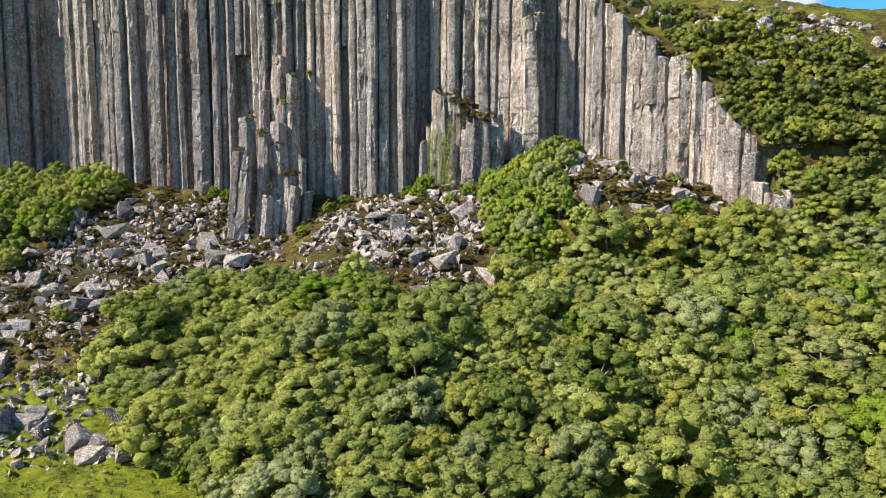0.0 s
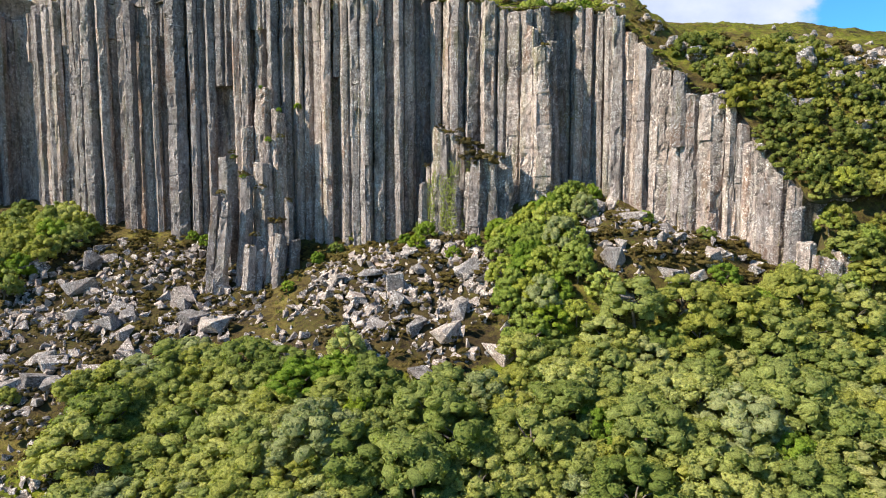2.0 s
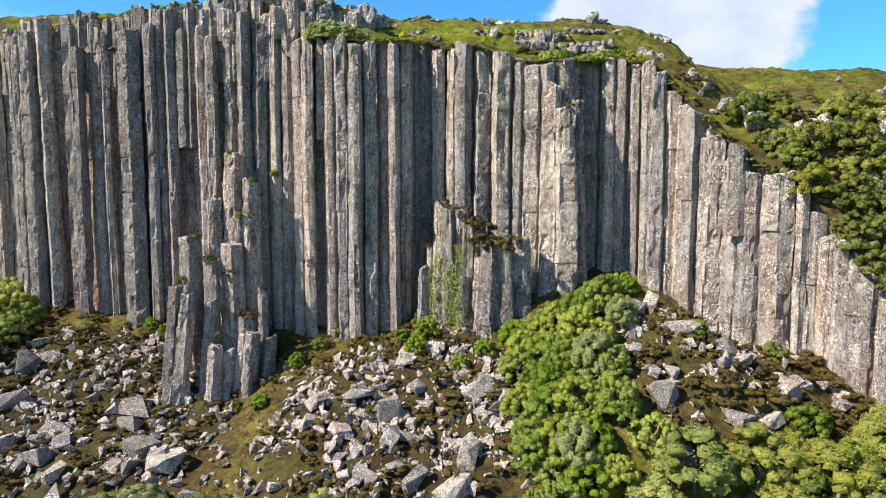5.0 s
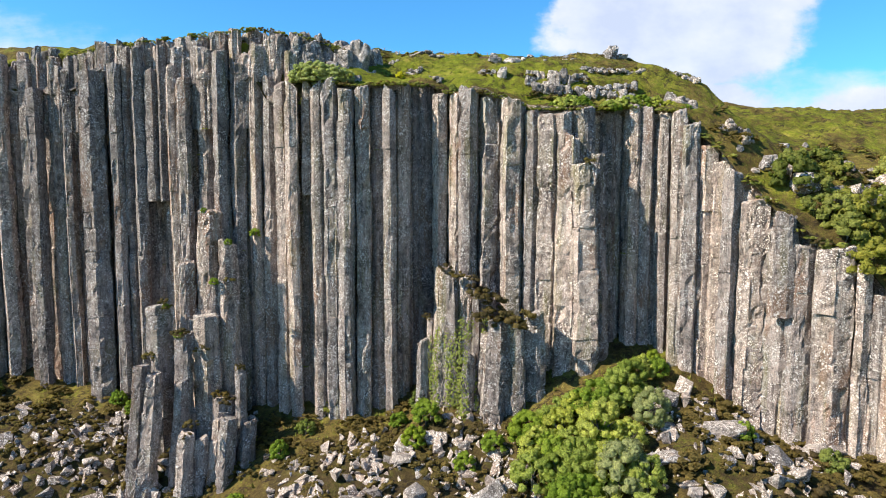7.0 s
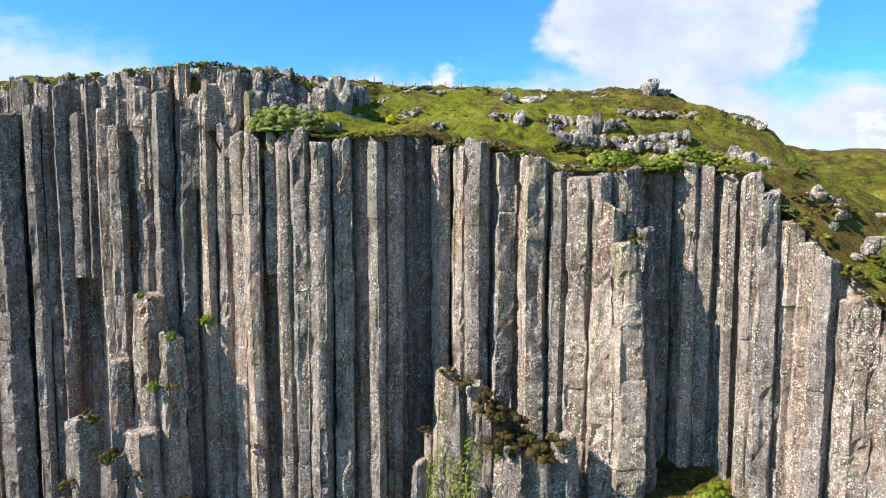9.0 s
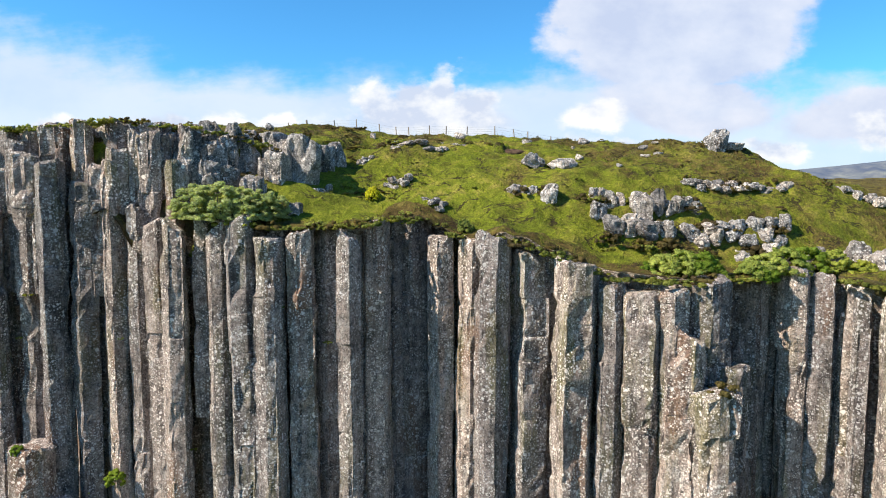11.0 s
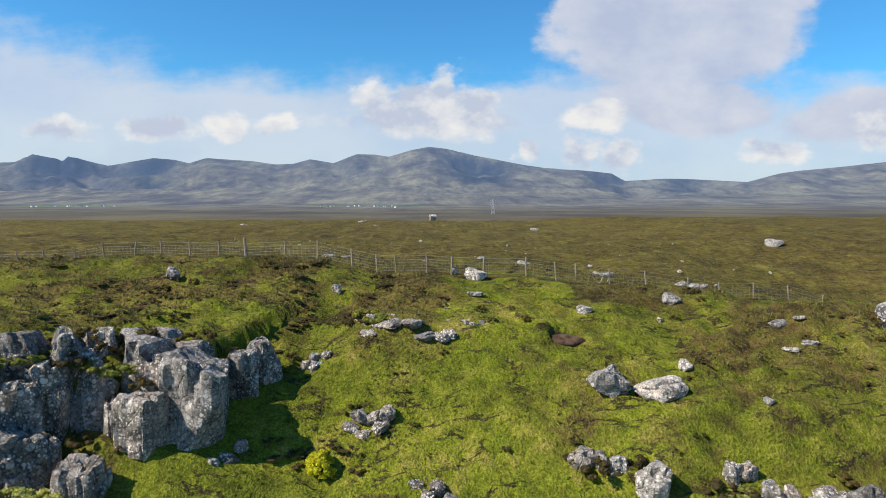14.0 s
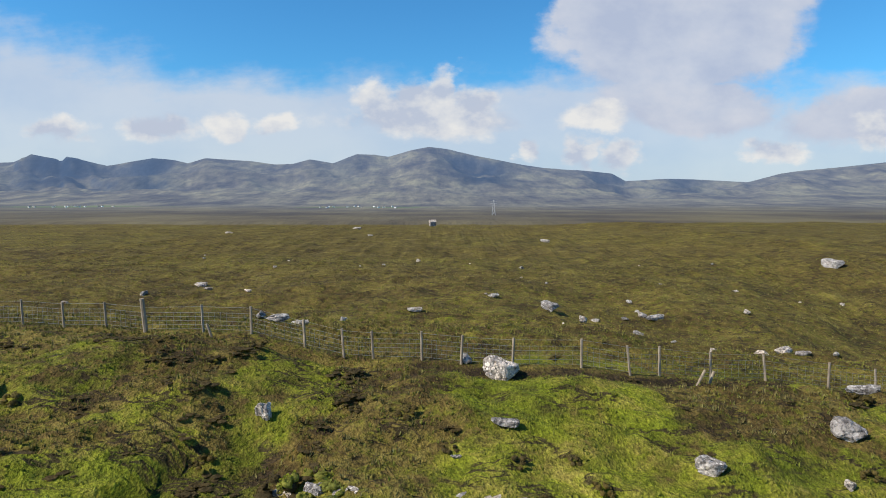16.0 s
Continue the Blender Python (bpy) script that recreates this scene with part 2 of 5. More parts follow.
LEAF = foliage("leaf_green", (0.168, 0.205, 0.046), (0.385, 0.392, 0.138))
LEAF_FRESH = foliage("leaf_fresh", (0.2, 0.25, 0.045), (0.42, 0.45, 0.13))
LEAF_LIME = foliage("leaf_lime", (0.15, 0.22, 0.026), (0.22, 0.29, 0.042))
LEAF_GORSE = foliage("leaf_gorse", (0.42, 0.42, 0.03), (0.55, 0.52, 0.04))
LEAF_GREY = foliage("leaf_grey", (0.26, 0.28, 0.12), (0.34, 0.35, 0.175))
LEAF_WILLOW = foliage("leaf_willow", (0.38, 0.415, 0.19), (0.48, 0.50, 0.27))
LEAF_SCRUB = foliage("leaf_scrub", (0.135, 0.158, 0.036), (0.32, 0.325, 0.090))
LEAF_HEATH = foliage("leaf_heather", (0.085, 0.062, 0.030), (0.165, 0.132, 0.050))
BARK = material("bark", lambda n: bsdf(n, n.ramp(n.noise(position(n), 4.0), (0.3, (0.08, 0.06, 0.045)), (0.7, (0.2, 0.17, 0.14)))))
BLADE = material("grass_blades", lambda n: bsdf(n, n.ramp(n.node("ShaderNodeNewGeometry", "Random Per Island"), (0.0, (0.085, 0.105, 0.012)), (0.7, (0.15, 0.165, 0.02)), (1.0, (0.22, 0.20, 0.05))), 0.7, None, 0.2))
WOOD = material("grey_fence_wood", lambda n: bsdf(n, n.ramp(n.noise(n.scaled(position(n), (8, 8, 1)), 3.0), (0.3, (0.15, 0.115, 0.08)), (0.7, (0.36, 0.295, 0.225)))))
WIRE = material("galvanised_wire", lambda n: n.node("ShaderNodeBsdfPrincipled", 0, {"Base Color": (0.35, 0.35, 0.35), "Metallic": 0.8, "Roughness": 0.5}))


def mountain_build(n):
    p = position(n)
    sp = n.t.nodes.new("ShaderNodeSeparateXYZ")
    n.put(sp.inputs[0], p)
    a = n.noise(p, 0.0035, 6.0, 0.62)
    b = n.noise(n.scaled(p, (1.0, 0.25, 1.0)), 0.012, 5.0, 0.65)
    col = n.ramp(n.math("ADD", n.math("MULTIPLY", a, 0.6), n.math("MULTIPLY", b, 0.4)), (0.40, (0.065, 0.056, 0.050)), (0.5, (0.125, 0.110, 0.080)), (0.60, (0.200, 0.182, 0.115)))
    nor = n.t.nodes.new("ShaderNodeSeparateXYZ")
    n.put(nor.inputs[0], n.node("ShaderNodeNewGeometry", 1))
    # steep faces turn dark blue: the shade on the crags put into the colour
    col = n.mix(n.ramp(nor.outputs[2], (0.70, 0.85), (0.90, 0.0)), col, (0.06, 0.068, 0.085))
    # crags below the crest go near-black blue: dark rock with painted shade
    col = n.mix(n.node("ShaderNodeAttribute", "Fac", {}, attribute_name="rock_and_shade"), col, (0.010, 0.018, 0.034))
    fine = n.noise(n.scaled(p, (1.0, 0.35, 1.6)), 0.03, 6.0, 0.7)
    col = n.mix(1.0, col, n.ramp(fine, (0.36, 0.72), (0.5, 1.0), (0.64, 1.22)), "MULTIPLY")
    for fx, fy, rx, ry in ((-1230.0, 2290.0, 300.0, 190.0), (-265.0, 2200.0, 260.0, 170.0)):
        ux = n.math("DIVIDE", n.math("SUBTRACT", sp.outputs[0], fx), rx)
        uy = n.math("DIVIDE", n.math("SUBTRACT", sp.outputs[1], fy), ry)
        away = n.math("ADD", n.math("SQRT", n.math("ADD", n.math("MULTIPLY", ux, ux), n.math("MULTIPLY", uy, uy))), n.math("MULTIPLY", n.math("SUBTRACT", fine, 0.5), 1.6))
        col = n.mix(n.ramp(away, (0.7, 0.8), (1.0, 0.0)), col, (0.115, 0.165, 0.040))
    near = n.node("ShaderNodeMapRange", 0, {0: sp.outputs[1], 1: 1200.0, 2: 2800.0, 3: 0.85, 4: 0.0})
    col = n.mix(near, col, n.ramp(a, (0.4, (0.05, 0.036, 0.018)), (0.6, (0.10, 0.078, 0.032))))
    s = bsdf(n, col, 0.95, n.bump(b, 0.5, 20.0), 0.1)
    # distance haze put in as a blue glow over the hills, stronger farther off
    haze_glow = n.node("ShaderNodeEmission", 0, {"Color": (0.20, 0.34, 0.62), "Strength": 0.62})
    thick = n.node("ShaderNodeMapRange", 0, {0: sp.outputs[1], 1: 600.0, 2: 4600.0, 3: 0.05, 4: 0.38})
    return n.node("ShaderNodeMixShader", 0, {0: thick, 1: s, 2: haze_glow})


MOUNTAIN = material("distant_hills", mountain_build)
WHITEWASH = material("whitewash", lambda n: bsdf(n, (0.8, 0.8, 0.77), 0.8))
SLATE = material("slate_roof", lambda n: bsdf(n, (0.12, 0.12, 0.13), 0.7))
STEEL = material("grey_steel", lambda n: bsdf(n, (0.35, 0.36, 0.38), 0.5))


# ---- shape helpers ----
def hash3(i, j, k, s):
    n = (i.astype(np.int64) * 374761393 + j.astype(np.int64) * 668265263 + k.astype(np.int64) * 1440662683 + s * 974711) & 0xFFFFFFFF
    n = ((n ^ (n >> 13)) * 1274126177) & 0xFFFFFFFF
    n = ((n ^ (n >> 15)) * 2246822519) & 0xFFFFFFFF
    return ((n ^ (n >> 16)) & 0xFFFFFF) / float(0xFFFFFF)


def vnoise(x, y, z=0.0, s=0):
    """Smooth value noise in -1 to 1."""
    x, y, z = np.broadcast_arrays(np.asarray(x, float), np.asarray(y, float), np.asarray(z, float))
    i, j, k = np.floor(x), np.floor(y), np.floor(z)
    f, g, h = x - i, y - j, z - k
    f, g, h = (q * q * (3 - 2 * q) for q in (f, g, h))
    r = 0
    for a in (0, 1):
        for b in (0, 1):
            for c in (0, 1):
                r = r + hash3(i + a, j + b, k + c, s) * (f if a else 1 - f) * (g if b else 1 - g) * (h if c else 1 - h)
    return r * 2 - 1


def fbm(x, y, z=0.0, s=0, octaves=4):
    r, a = 0, 0.5
    for o in range(octaves):
        r = r + a * vnoise(np.asarray(x) * 2 ** o, np.asarray(y) * 2 ** o, np.asarray(z) * 2 ** o, s + o)
        a *= 0.5
    return r


def smooth(x, a, b):
    q = np.clip((np.asarray(x, float) - a) / (b - a), 0, 1)
    return q * q * (3 - 2 * q)


def mesh(name, verts, faces, mat, soft=False):
    me = bpy.data.meshes.new(name)
    me.from_pydata(np.asarray(verts).tolist(), [], faces if isinstance(faces, list) else faces.tolist())
    me.materials.append(mat)
    if soft:
        me.polygons.foreach_set("use_smooth", [True] * len(me.polygons))
    me.update()
    return me


def part(name, data, parent, label="", at=None):
    ob = new(name, data)
    ob.parent = parent
    if at is not None:
        ob.matrix_basis = at
    return tagged(ob, label)


def bm_mesh(name, bm, mat, soft=False):
    me = bpy.data.meshes.new(name)
    bm.to_mesh(me)
    bm.free()
    me.materials.append(mat)
    if soft:
        me.polygons.foreach_set("use_smooth", [True] * len(me.polygons))
    return me


# ---- plan of the land: the cliff's line, the slope below, the moor above ----
CLIFF_X = [-400, -100, -73, -68, -60, -54.5, -45.6, -41.7, -32.4, -25, -17, -12.3, -5.7, -4.2, -1.5, 2.5, 8.3, 11.8, 14.0, 18.8, 20.2, 20.9, 25.4, 28.4, 33.7, 37.5, 38.8, 46, 100, 400]
CLIFF_Y = [60, 108, 125, 118.5, 112, 108, 106.5, 105.3, 103.8, 101.8, 100.6, 99.5, 99.8, 102.2, 101.8, 98.9, 98.0, 97.0, 97.6, 99.2, 98.6, 97.0, 92.8, 89.0, 86.2, 80.8, 77.5, 78, 80, 70]


def cliff_y(x):
    return np.interp(x, CLIFF_X, CLIFF_Y)


def below(x, y):
    """Height of the slope under the cliff."""
    x, y = np.asarray(x, float), np.asarray(y, float)
    z = np.interp(y, [-400, 0, 40, 50, 60, 70, 80, 95, 110, 130], [-60, -16, -5.0, -1.5, 3.5, 8.5, 13.5, 21.5, 27, 32])
    z = z - 4.8 * smooth(-x, 9, 26) * smooth(y, 40, 60) - 3.2 * np.exp(-((x + 30) / 15) ** 2 - ((y - 93) / 7) ** 2) - 3.2 * np.exp(-((x + 9) / 8) ** 2 - ((y - 100) / 7) ** 2)
    z = z + 7.6 * np.exp(-((x - 21.5) / 12.5) ** 2) * smooth(y, 67, 79) + 3.0 * smooth(x, 16, 40) - 4.6 * np.exp(-((x - 28) / 6) ** 2) * smooth(y, 80, 90) - 2.2 * np.exp(-((x - 19) / 5) ** 2) * smooth(y, 86, 95)
    east = np.interp(y, [-400, 40, 60, 70, 74, 78, 96, 130], [-57, -2, 6.5, 11, 15, 24, 47, 50])
    return z + (east - z) * smooth(x, 38, 42)


FX = [-60, -30, -14, -10, -5, 0, 5, 10, 15, 20, 29, 60]
FY = [134, 126.5, 122.3, 121.3, 120.2, 119.3, 119.1, 120.6, 121.3, 121.9, 124, 138]
UP_X = [-96, -75, -68, -60, -45, -36, -30, -21, -15, -12.5, -10.6]
UP_Y = [109.5, 126, 119.5, 113, 107.2, 105.2, 104.0, 102.3, 104.2, 106.0, 107.4]
UP_Z = [59, 59.2, 59, 59, 59.2, 60.3, 60.6, 61.2, 60.7, 59.9, 59.0]


def above(x, y):
    """Height of the moor over the cliff."""
    x, y = np.asarray(x, float), np.asarray(y, float)
    z = np.interp(y, [70, 96, 99, 102, 104, 106, 108, 112, 118, 124, 140, 170, 250, 320, 400, 800, 1500, 3000, 5000], [45, 52.0, 52.5, 53.3, 55.3, 56.7, 57.9, 59.8, 61.0, 60.9, 59.0, 58.2, 56.8, 55.8, 49, 33, 18, 5, 0])
    z = z + 0.75 * smooth(x, -1, 4) * np.exp(-((y - 106) / 2.6) ** 2)
    shelf = np.interp(y, [94, 98, 100.2, 101.1, 101.5, 102.2, 102.6, 104], [51.0, 51.5, 52.0, 52.6, 53.6, 53.9, 55.0, 55.9])
    shelf_at = smooth(x, 5.5, 8.5) * (1 - smooth(x, 19, 23)) * (1 - smooth(y, 103.2, 104.2))
    z = z - 0.9 * smooth(x, 3, 9) * (1 - smooth(y, 98, 103))
    z = z + (shelf - z) * shelf_at
    z = z + (54.3 + (1.5 * smooth(y, 100.4, 102.2) + 1.1 * smooth(y, 103.0, 105.2)) * (1 - smooth(-x, 19, 22)) - z) * smooth(-x, 11, 14) * (1 - smooth(y, 112, 118))
    z = z + np.interp(x, [-13.5, -12, -6, -3, 0, 2.5, 5, 8], [0, 1.3, 1.5, 1.0, 0.4, 0.9, 0.5, 0]) * (1 - smooth(y, 101.5, 105.5))
    west = np.interp(y, [90, 100, 106, 112, 118, 124, 140, 170, 250, 320, 400, 800, 1500, 3000, 5000], [59.0, 59.4, 59.8, 60.6, 61.4, 61.0, 59.0, 58.2, 56.8, 55.8, 49, 33, 18, 5, 0])
    west = west + 0.9 * np.exp(-((x + 21) / 9) ** 2) * (1 - smooth(y, 105, 116))
    rim = np.interp(x, UP_X + [-9.6, -8.4, 0], UP_Y + [109.5, 113, 119])
    z = z + (west - z) * (0.72 * smooth(y - rim, 0.2, 0.9) + 0.28 * smooth(y - rim, 0.9, 5.0)) * smooth(-x, 4, 9)
    fall = 0.16 * np.clip(x - 18, 0, 14) + 0.30 * np.clip(x - 30, 0, 8) + 0.02 * np.clip(x - 38, 0, 60)
    z = z - fall * smooth(y, 97, 106) * (1 - smooth(y, 126, 200)) + 1.3 * smooth(x, 25, 60) * smooth(y, 140, 180) * (1 - smooth(y, 330, 420))
    z = z - 0.17 * np.clip(x - 3, 0, 12) * smooth(y, 112, 122) * (1 - smooth(y, 134, 165))
    z = z - 1.6 * smooth(x, 20, 28) * smooth(y, 106, 111) * (1 - smooth(y, 126, 160))
    z = z + 1.25 * np.exp(-((x + 11.2) / 2.8) ** 2 - ((y - 104.2) / 2.6) ** 2) + 0.7 * np.exp(-((x + 4) / 3) ** 2 - ((y - 110.6) / 1.8) ** 2)
    hill = 50.3 - 1.36 * (96 - y)
    z = np.where(x > 18, z + (np.minimum(z, hill) - z) * smooth(x, 18, 24), z)
    brae = np.interp(y, [70, 90, 92, 96, 100, 106, 112, 118, 130], [15.1, 42.1, 44.2, 46.5, 48.3, 51.0, 53.5, 55.2, 56.5])
    z = z + (np.minimum(z, brae) - z) * smooth(x, 26, 34) * (1 - smooth(y, 130, 160))
    z = z - 2.6 * smooth(-x, 14.3, 15.4) * (1 - smooth(-x, 19, 21)) * (1 - smooth(y, 101.6, 102.6))
    bank = y - np.interp(x, FX, FY)
    z = z + np.where(np.abs(x) < 60, 0.05 * np.exp(-((bank + 0.05) / 0.4) ** 2) - 0.26 * np.exp(-((bank + 0.85) / 0.5) ** 2), 0)
    return z - 5.0 * smooth(x, 46, 90) * (1 - smooth(y, 96, 125))


def relief(x, y):
    near = (1 - smooth(y, 200, 500)) * (0.2 + 0.8 * smooth(y, 8, 42)) * (1 - 0.75 * np.exp(-((y - np.interp(x, FX, FY)) / 1.6) ** 2))
    return fbm(x * 0.09, y * 0.09, 0, 11, 3) * 0.9 + (fbm(x * 0.45, y * 0.45, 0, 5, 3) * 0.42 + np.abs(fbm(x * 1.1, y * 1.1, 0, 8, 3)) * 0.40 + 0.12 * smooth(fbm(x * 0.8, y * 0.8, 0, 14, 3), -0.05, 0.2) + 0.20 * smooth(np.abs(((y + 0.25 * x) * 0.62 + 2.2 * fbm(x * 0.3, y * 0.3, 0, 77, 2)) % 1.0 - 0.5), 0.14, 0.34) * smooth(fbm(x * 0.33, y * 0.33, 0, 78, 2), -0.1, 0.15) * (1 - smooth(y, 112, 122))) * near


def land(x, y):
    """The visible ground at one spot."""
    low = np.asarray(y, float) < cliff_y(x) + 0.4
    return np.where(low, below(x, y), above(x, y)) + relief(np.asarray(x, float), np.asarray(y, float))


def scree_density(x, y):
    """How thickly fallen rock lies on the slope, 0 to 1."""
    west = smooth(-x, 19, 26) * smooth(y, 50, 58) * (1 - smooth(y, 100, 104)) * smooth(x + 0.2 * (100 - y), -56, -50)
    mid = smooth(x, -20, -16) * (1 - smooth(x, 5, 8)) * smooth(y - np.abs(x + 1) * 0.3, 69, 72) * (1 - smooth(y, 93, 97))
    east = smooth(x, 15, 18) * (1 - smooth(x, 33, 36)) * smooth(y, 71, 75) * (1 - smooth(y, 88, 92))
    return np.maximum(np.maximum(west, mid), east * 0.7)


def spread(lo, hi, step, far, growth):
    xs = list(np.arange(lo, hi + 0.01, step))
    d, s, a, b = step, step, lo, hi
    right, left = [], []
    while b < far:
        s *= growth
        b, a = b + s, a - s
        right.append(b), left.append(a)
    return np.array(left[::-1] + xs + right)


gx = spread(-60, 60, 0.38, 3800, 1.13)
yc = cliff_y(np.clip(gx, -100, 100))
dl = np.concatenate([-np.geomspace(420, 62, 22)[:-1], -np.arange(62, 0, -0.55), [0.0]])
du_ = np.concatenate([np.arange(0, 32, 0.26), 32 + np.cumsum(0.3 * 1.052 ** np.arange(0, 124))])
du_ = du_[du_ < 4700]
rows_v = []
for d in dl:
    y = yc + 1.5 + d
    rows_v.append(np.stack([gx, y, below(gx, y) + relief(gx, y)], 1))
wall_top = yc + 1.7
rows_v.append(np.stack([gx, wall_top, np.maximum(above(gx, wall_top) - 0.8, below(gx, wall_top))], 1))
for d in du_:
    y = yc + 0.15 + d + 0.35 * fbm(gx * 0.7, gx * 0, 0, 19, 2) * max(0, 1 - d / 3)
    rows_v.append(np.stack([gx, y, above(gx, y) + relief(gx, y)], 1))
gv = np.array(rows_v)
nr, nc = gv.shape[:2]
idx = np.arange(nr * nc).reshape(nr, nc)
gf = np.stack([idx[:-1, :-1], idx[:-1, 1:], idx[1:, 1:], idx[1:, :-1]], -1).reshape(-1, 4)
gm = mesh("ground", gv.reshape(-1, 3), gf, GROUND, True)
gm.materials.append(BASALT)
wall_row = np.zeros((nr - 1, nc - 1), int)
wall_row[len(dl) - 1, :] = np.where((gx[:-1] < 46) & (gx[:-1] > -140), 1, 0)
wall_row[len(dl), :] = np.where((gx[:-1] < 19) & (gx[:-1] > -140), 1, 0)
gm.polygons.foreach_set("material_index", wall_row.ravel())
heath_cover = gm.attributes.new("heath", "FLOAT", "POINT")
flat_v = gv.reshape(-1, 3)
hx_, hy_ = flat_v[:, 0], flat_v[:, 1]
under = hy_ < cliff_y(hx_) + 1.6
cover_v = np.where(under, np.clip(1.4 * scree_density(hx_, hy_) * smooth(hy_, 62, 70) + 0.95 * smooth(hy_, 70, 80), 0, 1) * (1.05 + 0.6 * fbm(hx_ * 0.3, hy_ * 0.3, 0, 61, 3)) + 0.8 * smooth(fbm(hx_ * 0.1, hy_ * 0.1, 0, 64, 4), -0.08, 0.2) * (1 - smooth(hy_, 42, 50)), 0)
fence_y = np.interp(hx_, FX, FY)
cover_v = np.where(under, cover_v, np.clip(smooth(hy_ - fence_y + 3 * fbm(hx_ * 0.25, hy_ * 0.25, 0, 62, 3), -1, 3) * 0.85 + 1.1 * smooth(fbm(hx_ * 0.3, hy_ * 0.3, 0, 63, 4), -0.03, 0.16) * (0.4 + 0.6 * smooth(hy_, 110, 115)) + 0.3 * smooth(-hx_, 3, 8) * smooth(hy_, 112, 115) + 1.2 * np.exp(-((hy_ - fence_y + 0.4) / 0.5) ** 2) + 1.0 * smooth(hx_, 22, 27) * (1 - smooth(hy_, 94, 98)) * smooth(fbm(hx_ * 0.3, hy_ * 0.3, 0, 66, 3), -0.25, 0.1) + 0.22 * smooth(hx_, 5, 14) + 0.35 * smooth(fbm(hx_ * 0.75, hy_ * 0.75, 0, 69, 4), 0.02, 0.2) + 0.2 * smooth(np.abs(fbm(hx_ * 1.3, hy_ * 1.3, 0, 70, 3)), 0.12, 0.3) + 0.22 * (1 - smooth(hy_ - cliff_y(hx_), 0.4, 1.2)), 0, 1))
wide = 0.22 * smooth(fbm(hx_ * 0.035, hy_ * 0.05, 0, 86, 4), 0.06, -0.12) * smooth(hy_, 122, 132)
cover_v = np.where(under, cover_v, np.clip(cover_v + 0.12 * smooth(hy_, 124, 140) - wide, 0, 1))
tongue = smooth(hx_, -13, -11) * (1 - smooth(hx_, 0, 5)) * (1 - smooth(hy_, 107, 111)) * smooth(hy_ - cliff_y(hx_), 0.1, 0.8)
cover_v = np.where(under, cover_v, cover_v * (1 - 0.8 * tongue))
heath_cover.data.foreach_set("value", cover_v.astype(np.float32))
peat = gm.attributes.new("peat", "FLOAT", "POINT")
peat.data.foreach_set("value", (np.where(under, 0.55 * scree_density(hx_, hy_) * smooth(hy_, 67, 73), 1.5 * np.exp(-((hy_ - fence_y + 0.5) / 0.25) ** 2) * (0.7 + 0.9 * fbm(hx_ * 0.5, hy_ * 0.5, 0, 84, 2)) * smooth(hx_, -6, -1))).clip(0, 0.95).astype(np.float32))
ground = tagged(new("ground", gm), "rough green hillside and brown heather moor with grass", "ground", kind="structure")

# ---- far hills ----
RIDGE = [(-1400, 330), (-500, 312), (0, 290), (45, 288), (76, 275), (118, 282), (127, 287), (137, 278), (150, 281), (205, 295), (285, 281), (320, 284), (345, 290), (375, 281), (450, 286), (495, 292), (525, 291), (555, 283), (595, 290),
         (635, 274), (665, 275), (690, 279), (730, 267), (760, 262), (790, 266), (815, 272), (905, 290), (960, 299), (1040, 304), (1075, 308), (1098, 321), (1120, 320), (1170, 317), (1215, 318), (1310, 323), (1365, 308), (1400, 303), (1450, 299), (1568, 286), (1900, 275), (3000, 330)]


def far_height(x, y):
    """Height of the far plain."""
    return float(np.interp(y, [400, 800, 1500, 2300, 3000], [46.6, 35.0, 29.4, 25.5, 27]))


